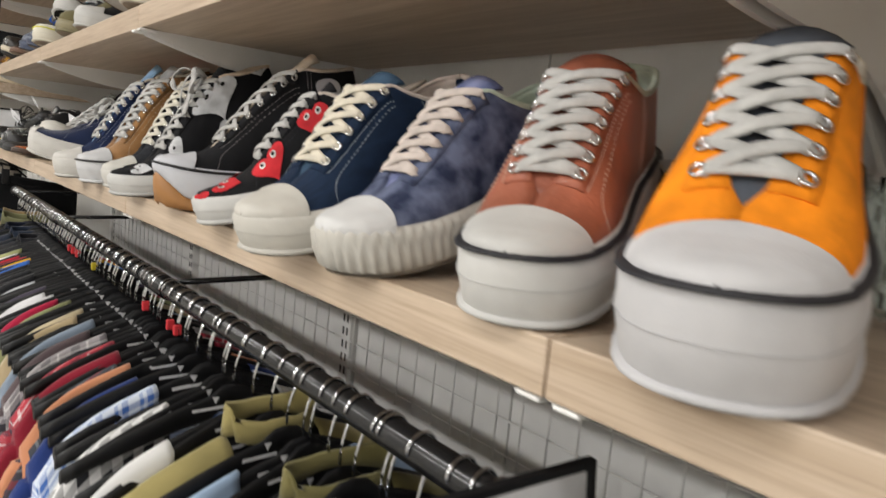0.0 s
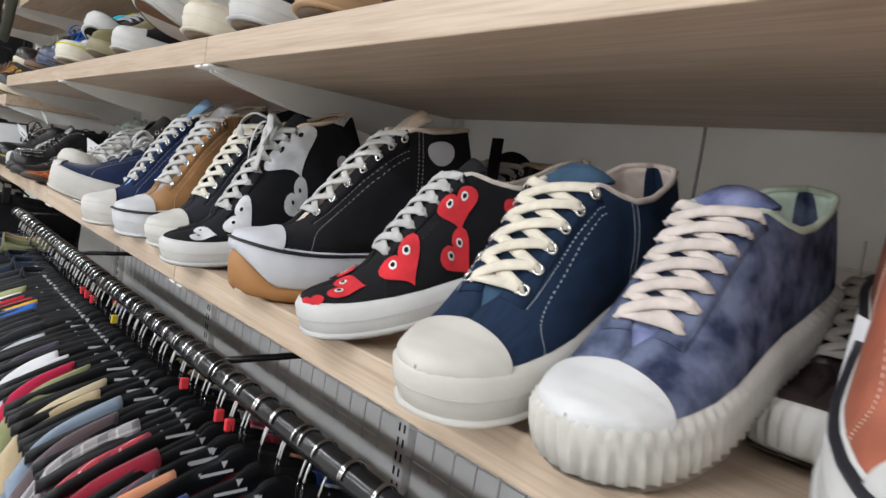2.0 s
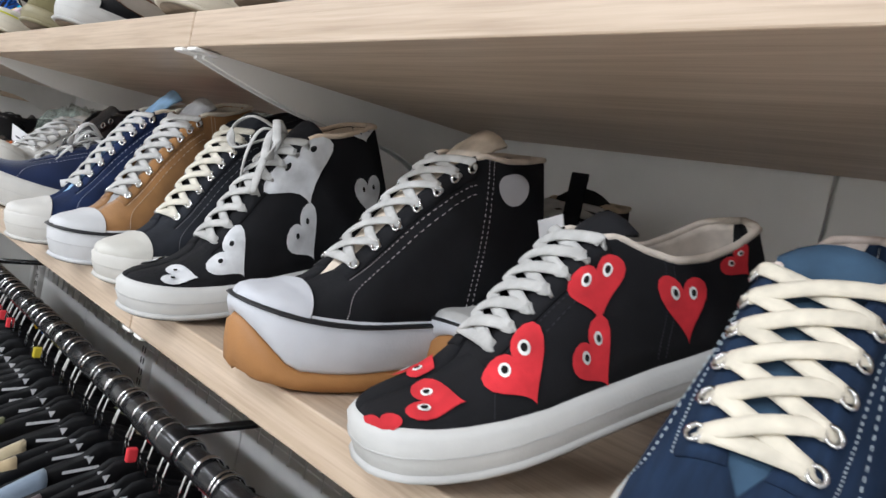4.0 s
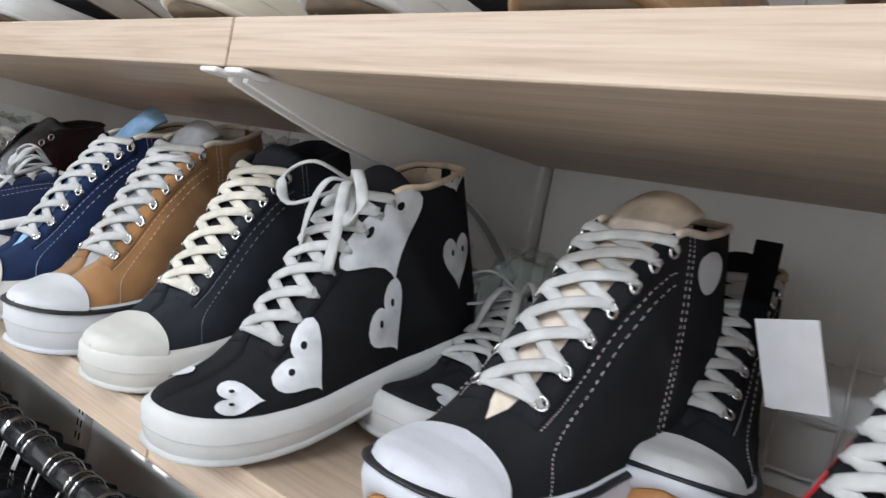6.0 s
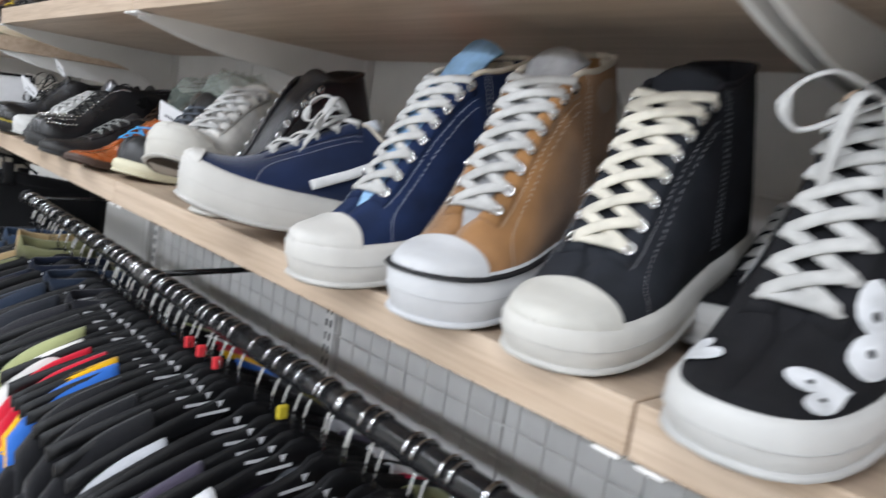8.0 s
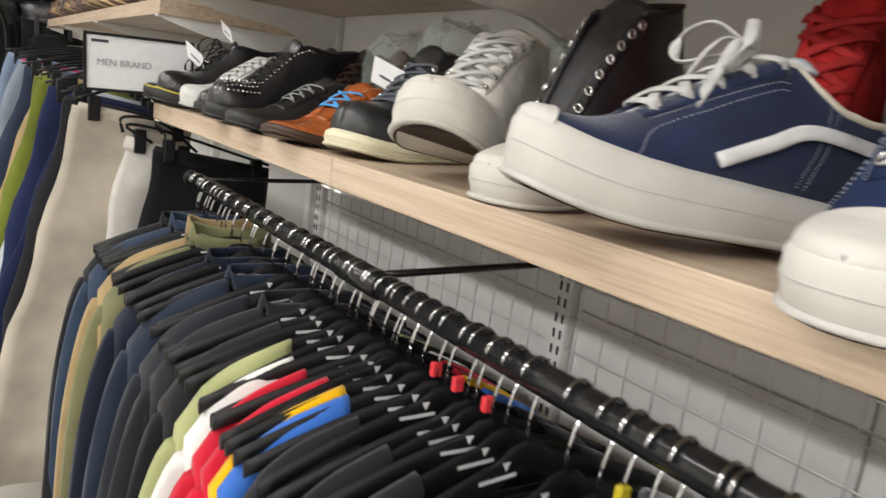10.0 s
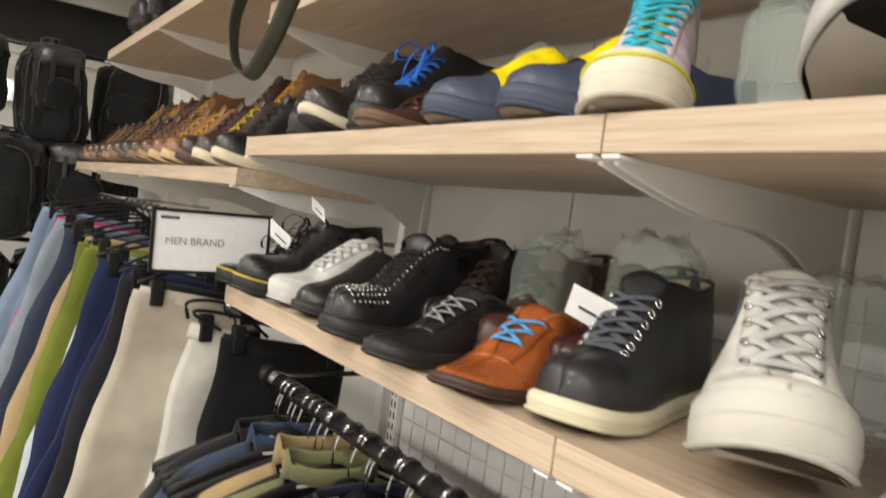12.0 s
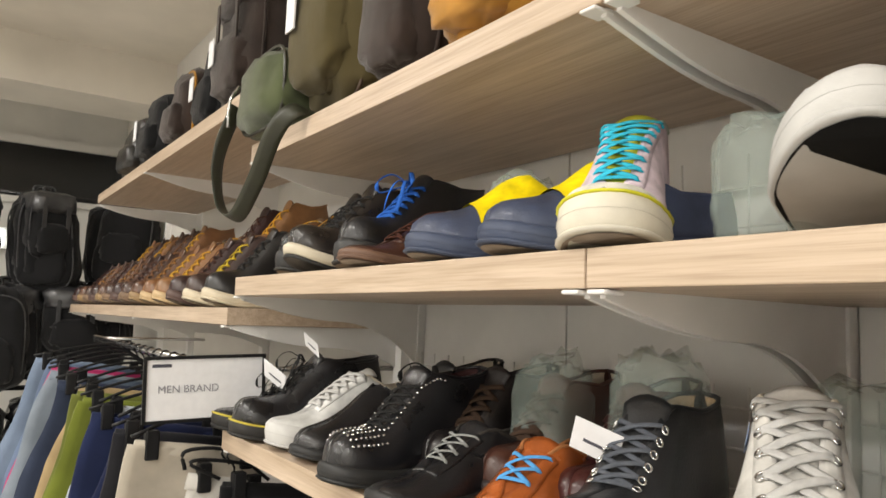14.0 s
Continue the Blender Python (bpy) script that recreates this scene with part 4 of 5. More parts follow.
for k in range(14):
    up, so, la, lb = tones[min(k, 6)] if k < 7 else tones[(5, 2, 6)[k % 3]]
    shoe(put(-0.01, 2.86 + 0.145 * k, 1.522, rng.uniform(-4, 8)), lb + "", style="boot", kind="boot", group="boots on the far shelf", upper=leather(up, 0.35), sole=so, sole_toe=0.022, sole_heel=0.03, laces=la, rows=5, lace_r=0.003, spring=0.016, length=0.28)
for k in range(13):
    up, so, la, lb = tones[rng.randrange(2, 7)]
    shoe(put(0.15, 2.84 + 0.15 * k, 1.635, rng.uniform(-4, 8)), lb, style=rng.choice(["low", "boot"]), kind="boot", group="shoes on the riser", upper=leather(up, 0.4), sole=so, sole_toe=0.02, sole_heel=0.028, laces=la, rows=4, lace_r=0.003, length=0.25)

# ---- clothes rail ----
RAIL_X, RAIL_Z = 0.05, 1.157
rail = thing("clothes_rail", "black steel clothes rail under the shelf", "clothes rail")
part("bar", mesh("bar", *tube_data([(RAIL_X, -1.0, RAIL_Z), (RAIL_X, 2.57, RAIL_Z)], 0.0145, 14), BLACK_STEEL), rail)
for y in (-0.06, 0.9, 1.8):
    part("collar", mesh("collar", *tube_data([(RAIL_X, y - 0.05, RAIL_Z), (RAIL_X, y + 0.05, RAIL_Z)], 0.0172, 14), BLACK_STEEL), rail)
    part("arm", mesh("arm", *tube_data([(RAIL_X, y, RAIL_Z), (0.40, y, RAIL_Z + 0.012)], 0.005, 8), BLACK_STEEL), rail)
part("arm", mesh("arm", *tube_data([(RAIL_X, 2.56, RAIL_Z), (0.40, 2.56, RAIL_Z + 0.012)], 0.005, 8), BLACK_STEEL), rail)
part("end_cap", mesh("end_cap", *tube_data([(RAIL_X, 2.565, RAIL_Z), (RAIL_X, 2.585, RAIL_Z)], 0.0165, 14), BLACK_PLASTIC), rail)

HOOK_STEEL = material("hook_steel", (0.62, 0.62, 0.63), 0.14, metal=1.0, var=0.1, bump=0.02)
APEX = -0.060
SLOPE = lambda x: APEX - 0.010 - 0.074 * (abs(x) / 0.2) ** 1.35


def hanger_at(pose_m):
    h = thing("coat_hanger", "black plastic coat hanger with a chrome hook on the rail", "hanger", "hangers on the rail", at=pose_m)
    hook = [(0, 0, APEX)] + [(0, 0, APEX + 0.02)] + [(0.0168 * math.sin(a), 0, -0.001 + 0.0175 * -math.cos(a)) for a in np.linspace(0.5, 4.6, 14)]
    part("hook", mesh("hook", *tube_data(spline(hook, 40), 0.0016, 6), HOOK_STEEL), h, "bent chrome wire hook")
    for sd in (-1, 1):
        vs, n = [], 14
        for k in range(n):
            x = sd * 0.19 * k / (n - 1)
            top = SLOPE(x) + (0.008 if k < 2 else 0)
            ht, th = 0.034 - 0.016 * k / (n - 1), 0.0035 + 0.003 * k / (n - 1)
            for w in np.linspace(0, 2 * math.pi, 8, endpoint=False):
                vs.append((x, th * math.cos(w), top - ht / 2 + ht / 2 * math.sin(w)))
        fs = [q if sd < 0 else q[::-1] for q in grid_faces(n, 8, True)] + [tuple((n - 1) * 8 + k for k in range(8))]
        part("arm", mesh("arm", vs, fs, BLACK_PLASTIC), h)
    part("print_mark", mesh("print_mark", [(-0.028, -0.0048, APEX - 0.016), (-0.019, -0.0048, APEX - 0.016), (-0.0235, -0.0048, APEX - 0.025)], [(0, 1, 2)], PAPER, False), h, "small white printed triangle")
    part("print_bar", mesh("print_bar", [(-0.052, -0.0052, APEX - 0.029), (-0.012, -0.0052, APEX - 0.027), (-0.012, -0.0052, APEX - 0.031), (-0.052, -0.0052, APEX - 0.033)], [(0, 1, 2, 3)], PAPER, False), h, "small white printed bar")
    return h


def garment_data(seed, neck, length, sleeve, thick):
    """A top on its hanger: shoulders, open neck, body folds and sleeves, as two cloth layers."""
    r = random.Random(seed)
    ph = [r.uniform(0, 6.28) for _ in range(6)]
    nx, nz = 15, 12
    vs, fs, uvs = [], [], []
    for sd in (-1, 1):
        for layer in (-1, 1):
            base = len(vs)
            for j in range(nz):
                v = (j / (nz - 1)) ** 1.8
                for i in range(nx):
                    u = i / (nx - 1)
                    x = neck + (0.205 - neck) * u
                    z0 = SLOPE(min(x, 0.19)) + 0.004 - max(0, x - 0.18) * 0.8 - 5 * max(0, x - 0.13) ** 2
                    xx = x * (1 - 0.10 * v)
                    z = z0 - v * (length - 0.03 * u) + 0.004 * math.sin(40 * x + ph[4]) * min(1, v * 6)
                    y = layer * (0.006 + thick * min(1, v * 12) ** 0.6 * (0.5 + 0.5 * u)) + 0.012 * min(1, v * 2) * math.sin(9 * x * 6 + ph[0] + 2 * v) + 0.006 * math.sin(23 * v + ph[1] + 20 * x)
                    if j == 0:
                        y = layer * 0.0035
                    vs.append((sd * xx, y, z))
                    uvs.append((x + 0.01 * layer, v * length))
            g = grid_faces(nz, nx)
            fs += [tuple(base + k for k in (q if sd * layer > 0 else q[::-1])) for q in g]
    # shoulder seams, side seams and the front and back between the two halves
    at = lambda sd, layer, j, i: (((sd > 0) * 2 + (layer > 0)) * nz + j) * nx + i
    for sd in (-1, 1):
        for i in range(nx - 1):
            q = (at(sd, -1, 0, i), at(sd, -1, 0, i + 1), at(sd, 1, 0, i + 1), at(sd, 1, 0, i))
            fs.append(q if sd > 0 else q[::-1])
        for j in range(nz - 1):
            q = (at(sd, -1, j, nx - 1), at(sd, -1, j + 1, nx - 1), at(sd, 1, j + 1, nx - 1), at(sd, 1, j, nx - 1))
            fs.append(q if sd > 0 else q[::-1])
    for layer in (-1, 1):
        for j in range(3, nz - 1):
            q = (at(-1, layer, j, 0), at(1, layer, j, 0), at(1, layer, j + 1, 0), at(-1, layer, j + 1, 0))
            fs.append(q if layer > 0 else q[::-1])
    # sleeves
    sl = []
    for sd in (-1, 1):
        n = 12
        path = spline([(sd * 0.13, 0, SLOPE(0.13) - 0.045), (sd * 0.185, 0.004, SLOPE(0.2) - 0.075), (sd * 0.222, 0.01 * math.sin(ph[2]), SLOPE(0.2) - 0.09 - sleeve * 0.4), (sd * 0.238, 0.016 * math.sin(ph[3]), SLOPE(0.2) - 0.09 - sleeve)], 16)
        rad = np.interp(np.linspace(0, 1, len(path)), [0, 0.2, 1], [0.034, 0.052, 0.042])
        v, f = [], []
        for k, p in enumerate(path):
            for w in np.linspace(0, 2 * math.pi, n, endpoint=False):
                v.append((p[0] + rad[k] * math.cos(w) * (0.75 if k else 0.5), p[1] + 0.3 * rad[k] * math.sin(w) + 0.003 * math.sin(5 * w + k), p[2] + (0.02 * math.cos(w) * -sd if k < 4 else 0)))
        f = grid_faces(len(path), n, True)
        uv = [(math.atan2(b, a) * 0.03, c) for a, b, c in v]
        sl.append((v, f, uv))
    return vs, fs, uvs, sl


def collar_data(neck, height, seed):
    r = random.Random(seed)
    vs, uvs, n, m = [], [], 26, 5
    for j in range(m):
        f = j / (m - 1)
        for k in range(n):
            a = 2 * math.pi * k / n
            rad = neck * (1.08 - 0.12 * f) + 0.006 * max(0, f - 0.6)
            z = SLOPE(neck) + 0.006 + height * math.sin(f * 2.2) * (0.8 + 0.3 * math.cos(a * 2)) - 0.03 * f * f * (math.sin(a) < -0.3) + 0.010 * abs(math.cos(a)) * -1 + 0.008
            vs.append((rad * math.cos(a), 0.020 * math.sin(a) * (1 + 0.4 * f), z))
            uvs.append((a * 0.05, f * height))
    return vs, grid_faces(m, n, True), uvs


def garment(kind, label, y, mat, neck=0.07, length=0.62, sleeve=0.3, thick=0.012, collar=0.0, seed=0, turn=0.0, trim=None):
    g = thing(kind, label, "clothing", "clothes on the rail", at=pose(RAIL_X, y, RAIL_Z, 0, 0, turn))
    vs, fs, uvs, sl = garment_data(seed, neck, length, sleeve, thick)
    part("body", mesh("body", vs, fs, mat, uvs=uvs), g, thick=0.0012)
    for v, f, uv in sl:
        part("sleeve", mesh("sleeve", v, f, mat, uvs=uv), g)
    if collar:
        v, f, uv = collar_data(neck, collar, seed)
        part("collar", mesh("collar", v, f, trim or mat, uvs=uv), g, thick=0.0015)
    return g


GINGHAM = plaid("gingham", (0.72, 0.72, 0.72), [((0.012, 0.012, 0.016), 0.5, 0.499)], 0.024)
BLUE_PLAID = plaid("blue_plaid", (0.62, 0.68, 0.78), [((0.05, 0.13, 0.42), 0.2, 0.25), ((0.1, 0.2, 0.5), 0.6, 0.15)], 0.03)
GREY_PLAID = plaid("grey_plaid", (0.30, 0.28, 0.29), [((0.75, 0.73, 0.72), 0.15, 0.08), ((0.03, 0.03, 0.04), 0.45, 0.3)], 0.04)
RED_PLAID = plaid("red_plaid", (0.42, 0.04, 0.06), [((0.75, 0.7, 0.7), 0.12, 0.07), ((0.03, 0.03, 0.05), 0.4, 0.3)], 0.045)
DARK_PLAID = plaid("dark_plaid", (0.05, 0.055, 0.07), [((0.35, 0.05, 0.06), 0.3, 0.2), ((0.25, 0.28, 0.3), 0.7, 0.06)], 0.05)
C = lambda *c: cloth(tuple(1.05 * q for q in c))
BLK, NVY, GRY = C(0.012, 0.012, 0.014), C(0.010, 0.013, 0.026), C(0.33, 0.34, 0.37)
# (place along the rail, kind, label, material, neck, collar)
RACK = [
    (-0.40, "shirt", "black cotton shirt", BLK, .07, .02), (-0.30, "shirt", "grey cotton shirt", GRY, .08, 0), (-0.2, "shirt", "navy shirt", NVY, .07, .02), (-0.1, "shirt", "black knit top", BLK, .08, 0), (0.0, "shirt", "grey-blue shirt", C(.2, .26, .36), .07, .02),
    (0.10, "shirt", "pale blue denim shirt", C(.24, .33, .48), .07, .03), (0.22, "shirt", "black cotton shirt", BLK, .08, 0), (0.30, "jacket", "olive cotton jacket", C(.17, .15, .06), .07, .03), (0.38, "shirt", "pale blue shirt", C(.3, .4, .55), .07, .03),
    (0.46, "jacket", "khaki jacket with a stand collar", C(.32, .27, .11), .065, .035), (0.515, "shirt", "white cotton shirt", C(.62, .62, .62), .10, .02), (0.60, "shirt", "black and white gingham shirt", GINGHAM, .075, .03), (0.665, "shirt", "blue and white checked shirt", BLUE_PLAID, .07, .03),
    (0.71, "shirt", "navy blue shirt", C(.02, .04, .16), .08, .0), (0.765, "shirt", "peach cotton shirt", C(.55, .24, .13), .075, .03), (0.80, "shirt", "dark checked shirt", DARK_PLAID, .09, .02), (0.835, "shirt", "dark red shirt", C(.22, .015, .03), .075, .02),
    (0.885, "shirt", "red tartan shirt", RED_PLAID, .07, .03), (0.93, "shirt", "grey tartan shirt", GREY_PLAID, .07, .03), (0.985, "sweater", "mauve brown knit sweater", C(.10, .075, .08), .085, .0), (1.035, "shirt", "grey-blue shirt", C(.22, .27, .34), .07, .03),
    (1.075, "shirt", "beige cotton shirt", C(.42, .33, .2), .085, .0), (1.12, "shirt", "sand coloured shirt", C(.45, .38, .25), .07, .03), (1.20, "shirt", "olive shirt", C(.25, .26, .13), .075, .03), (1.235, "shirt", "crimson knit top", C(.4, .02, .06), .09, 0),
    (1.27, "shirt", "white cotton tee", C(.62, .62, .63), .09, .0), (1.315, "shirt", "white cotton shirt", C(.6, .6, .62), .10, .0), (1.36, "sweater", "plum grey sweater", C(.07, .06, .09), .09, 0), (1.42, "shirt", "light grey tee", C(.38, .39, .42), .10, 0),
    (1.50, "shirt", "black cotton tee", BLK, .09, 0), (1.55, "shirt", "black cotton tee", BLK, .09, 0), (1.60, "sweater", "black knit sweater", BLK, .09, 0), (1.645, "shirt", "bright blue polo shirt", C(.04, .14, .5), .08, .02), (1.672, "shirt", "bright yellow polo shirt", C(.75, .42, .005), .075, .02),
    (1.70, "shirt", "bright red polo shirt", C(.52, .012, .035), .08, .0), (1.735, "shirt", "red cotton polo shirt", C(.5, .015, .035), .09, .0), (1.77, "shirt", "white cotton shirt", C(.66, .65, .63), .09, .0), (1.82, "shirt", "pale yellow-green shirt", C(.34, .36, .17), .075, .02),
    (1.88, "jacket", "black jacket", BLK, .08, 0), (1.94, "jacket", "black jacket", C(.016, .016, .02), .08, .02), (2.0, "jacket", "charcoal jacket", C(.02, .022, .028), .08, 0), (2.09, "jacket", "dark blue denim jacket", C(.018, .026, .045), .08, .02),
    (2.2, "jacket", "navy jacket", NVY, .08, .02), (2.30, "jacket", "olive and tan field jacket", C(.15, .15, .075), .08, .045), (2.36, "jacket", "tan field jacket with pale collar", C(.30, .22, .11), .07, .045), (2.46, "jacket", "blue denim jacket with pale seams", C(.026, .042, .075), .075, .03), (2.52, "jacket", "black jacket", BLK, .08, .02),
]
TURN = lambda y: float(np.interp(y, [0.6, 1.2, 1.7, 2.5], [8, 3, -6, -8]))
for k, (y, kd, lb, mt, nk, co) in enumerate(RACK):
    garment(kd, lb + " on a black hanger", y, mt, nk * (0.85 if kd == "jacket" else 1.0), 0.66 if kd == "jacket" else 0.6, 0.42 if kd == "jacket" else 0.24, 0.05 if kd == "jacket" else 0.019, co * 0.9 if kd == "jacket" else 0.0, seed=k, turn=TURN(y) + random.Random(k).uniform(-6, 6))
first = hanger_at(pose(RAIL_X, RACK[0][0], RAIL_Z, 0, 0, 0))
rr = random.Random(9)
ys = sorted([g[0] for g in RACK[1:]] + [y + rr.uniform(-0.006, 0.006) for y in np.arange(-0.35, 2.55, 0.048)])
for y in ys:
    copy_thing(first, pose(RAIL_X, y, RAIL_Z, 0, rr.uniform(-2, 2), TURN(y) + rr.uniform(-6, 6)))
for y, c in ((0.80, RED), (0.835, RED), (0.97, RED), (1.53, RED), (1.58, RED), (1.62, RED), (1.36, (0.5, 0.4, 0.02))):
    t = thing("size_marker", "small coloured plastic size marker on a hanger hook", "size marker", "size markers", at=pose(RAIL_X, y, RAIL_Z - 0.052))
    part("block", box("block", (-0.006, -0.004, -0.008), (0.006, 0.004, 0.008), rubber(c)), t, bevel=0.002)

# ---- trousers beyond the rail ----
TR_Z = 1.40
tr = thing("clothes_rail", "chrome clothes rail for trousers farther along", "clothes rail")
part("bar", mesh("bar", *tube_data([(0.02, 2.79, TR_Z), (0.02, 4.3, TR_Z)], 0.011, 12), CHROME), tr)
for y in (2.80, 4.28):
    part("arm", mesh("arm", *tube_data([(0.02, y, TR_Z), (0.41, y, TR_Z)], 0.006, 8), CHROME), tr)


def trousers(y, mat, label, top=(-0.15, 0.10), foot=(-0.36, 0.06), z0=1.285, z1=0.42, seed=0, rail_z=TR_Z):
    g = thing("trousers", label, "trousers", "trousers on the far rail", at=pose(0, y, 0))
    r = random.Random(seed)
    a, b = r.uniform(0, 6), r.uniform(0, 6)
    vs, uvs, nx, nz = [], [], 14, 16
    fs = []
    for layer in (-1, 1):
        base = len(vs)
        for j in range(nz):
            v = (j / (nz - 1)) ** 1.8
            for i in range(nx):
                u = i / (nx - 1)
                x = (top[0] * (1 - v) + foot[0] * v) * (1 - u) + (top[1] * (1 - v) + foot[1] * v) * u - 0.012 * math.sin(v * 3.1) * (1 - u) + 0.005 * math.sin(8 * v + a) * (1 - u) + 0.006 * math.sin(21 * v + b) * (1 - u)
                y_ = layer * (0.004 + 0.012 * math.sin(math.pi * u) * min(1, v * 3)) + 0.010 * v * math.sin(11 * u + a) + 0.005 * math.sin(17 * v + b + 5 * u)
                vs.append((x, y_, z0 - (z0 - z1) * v - 0.035 * u * (1 - v)))
                uvs.append((u * 0.3, v))
        fs += [tuple(base + k for k in (q if layer > 0 else q[::-1])) for q in grid_faces(nz, nx)]
    part("leg_cloth", mesh("leg_cloth", vs, fs, mat, uvs=uvs), g, thick=0.002)
    part("waistband", mesh("waistband", *tube_data([(top[0], 0, z0 - 0.008), ((top[0] + top[1]) / 2, 0.003, z0 - 0.024), (top[1], 0, z0 - 0.042)], 0.016, 8, 0.4, up=(0, 1, 0)), mat), g)
    h = thing("clip_hanger", "black trouser hanger with clips on the rail", "hanger", "trouser hangers", at=pose(0, y, 0))
    part("hook", mesh("hook", *tube_data(spline([(0.02, 0, z0 + 0.02), (0.02, 0, rail_z - 0.02), (0.006, 0, rail_z), (0.02, 0, rail_z + 0.012), (0.034, 0, rail_z)], 24), 0.0022, 6), BLACK_STEEL), h)
    part("arm", mesh("arm", *tube_data(spline([(top[0] - 0.005, 0, z0 + 0.012), (-0.06, 0, z0 + 0.045), (0.02, 0, z0 + 0.04), (top[1], 0, z0 - 0.02)], 20), 0.0035, 8), BLACK_PLASTIC), h)
    for x, dz in ((top[0] + 0.03, 0.0), (top[1] - 0.03, -0.03)):
        part("clip", box("clip", (x - 0.012, -0.012, z0 + dz - 0.03), (x + 0.012, 0.012, z0 + dz + 0.022), BLACK_PLASTIC), h, bevel=0.003)


TONES = [((.52, .47, .39), "cream wide cotton trousers"), ((.02, .02, .024), "black cotton trousers"), ((.014, .02, .06), "dark navy trousers"), ((.016, .024, .07), "navy denim trousers"), ((.5, .55, .6), "pale blue-white trousers"), ((.16, .19, .03), "olive green corduroy trousers"),
         ((.15, .17, .04), "olive trousers"), ((.38, .28, .15), "sand chinos"), ((.03, .04, .07), "dark denim jeans"), ((.09, .12, .17), "grey-blue jeans"), ((.24, .28, .33), "light grey denim jeans"), ((.5, .04, .16), "pink-red trousers"), ((.13, .18, .28), "faded blue jeans"), ((.2, .26, .36), "light blue jeans")]
for k, (c, lb) in enumerate(TONES):
    trousers(2.775 + 0.08 * k + (0.0 if k else -0.02), cloth(tuple(0.95 * q for q in c)), lb + " on a clip hanger", seed=k, top=(-0.145 - 0.004 * k + (0.02 * math.sin(3.7 * k) if k else 0), 0.09), foot=(-0.33 - 0.006 * k + 0.03 * math.sin(2.3 * k), 0.02), z0=1.275 + 0.006 * k)
trousers(2.70, cloth((0.010, 0.010, 0.011)), "black trousers hanging below the shelf end", top=(0.0, 0.26), foot=(-0.03, 0.26), z0=1.2, z1=0.5, seed=40, rail_z=1.252)
trousers(2.73, cloth((0.6, 0.58, 0.54)), "white trousers hanging below the shelf end", top=(-0.055, 0.1), foot=(-0.12, 0.06), z0=1.215, z1=0.45, seed=41, rail_z=1.252)

# sign on the far rail
sg = thing("rail_sign", "white sign in a black frame, reading MEN BRAND, on the rail", "sign", at=pose(-0.03, 2.735, 1.372, 0, -2, -4))
part("frame", mesh("frame", *join([box_data((-.11, -.004, -.06), (-.104, .004, .06)), box_data((.104, -.004, -.06), (.11, .004, .06)), box_data((-.104, -.004, .054), (.104, .004, .06)), box_data((-.104, -.004, -.06), (.104, .004, -.054))]), BLACK_PLASTIC, False), sg)
part("sheet", box("sheet", (-.104, -.001, -.054), (.104, .002, .054), PAPER), sg)
part("stem", mesh("stem", *tube_data([(0.05, 0.006, 0.055), (0.05, 0.056, 0.028)], 0.003, 6), BLACK_STEEL), sg)


def words(text, size, m, mat, parent):
    cu = bpy.data.curves.new("lettering", "FONT")
    cu.body, cu.size, cu.extrude, cu.align_x = text, size, 0.0002, "LEFT"
    cu.materials.append(mat)
    ob = new("lettering", cu)
    ob.parent = parent
    ob.matrix_basis = m
    return ob


words("MEN BRAND", 0.019, pose(-0.085, -0.0018, -0.006, 90, 0, 0), GREY_INK, sg)
part("print_bar", box("print_bar", (-.095, -.0018, .040), (-.062, -.0012, .046), INK), sg)
# a second sign on the near rail
s2 = thing("rail_sign", "white sign in a black frame standing on the near rail", "sign", at=pose(0.0, 0.06, 1.114, 0, -6, -8))
part("frame", mesh("frame", *join([box_data((-.11, -.004, -.05), (-.104, .004, .07)), box_data((.104, -.004, -.05), (.11, .004, .07)), box_data((-.104, -.004, .064), (.104, .004, .07)), box_data((-.104, -.004, -.05), (.104, .004, -.044))]), BLACK_PLASTIC, False), s2)
part("sheet", box("sheet", (-.104, -.001, -.044), (.104, .002, .064), PAPER), s2)

# ---- bags and wrappings ----
def blob_data(size, seed, n=30, m=19, square=0.55, crease=0.11, sag=0.15):
    """A soft stuffed body: a squared ball with sag and creases, its base at z = 0."""
    vs = []
    w, d, h = size
    off = Vector((seed * 7.3, seed * 3.1, 0))
    for j in range(m):
        a = math.pi * j / (m - 1) - math.pi / 2
        cz, rz = math.sin(a), math.cos(a)
        cz, rz = math.copysign(abs(cz) ** square, cz), abs(rz) ** square
        for k in range(n):
            b = 2 * math.pi * k / n
            cx, cy = math.cos(b), math.sin(b)
            cx, cy = math.copysign(abs(cx) ** square, cx), math.copysign(abs(cy) ** square, cy)
            q = Vector((cx * rz * 2, cy * rz * 2, cz * 2)) + off
            e = 1 + crease * noise.noise(q * 1.7) + crease * 0.6 * noise.noise(q * 4.5)
            f = 1 + sag * (-cz) * 0.5
            vs.append((cx * rz * w / 2 * e * f, cy * rz * d / 2 * e * f, (cz * e + 1) * h / 2))
    z0 = min(v[2] for v in vs)
    return [(x, y, max(0, z - z0)) for x, y, z in vs], grid_faces(m, n, True)


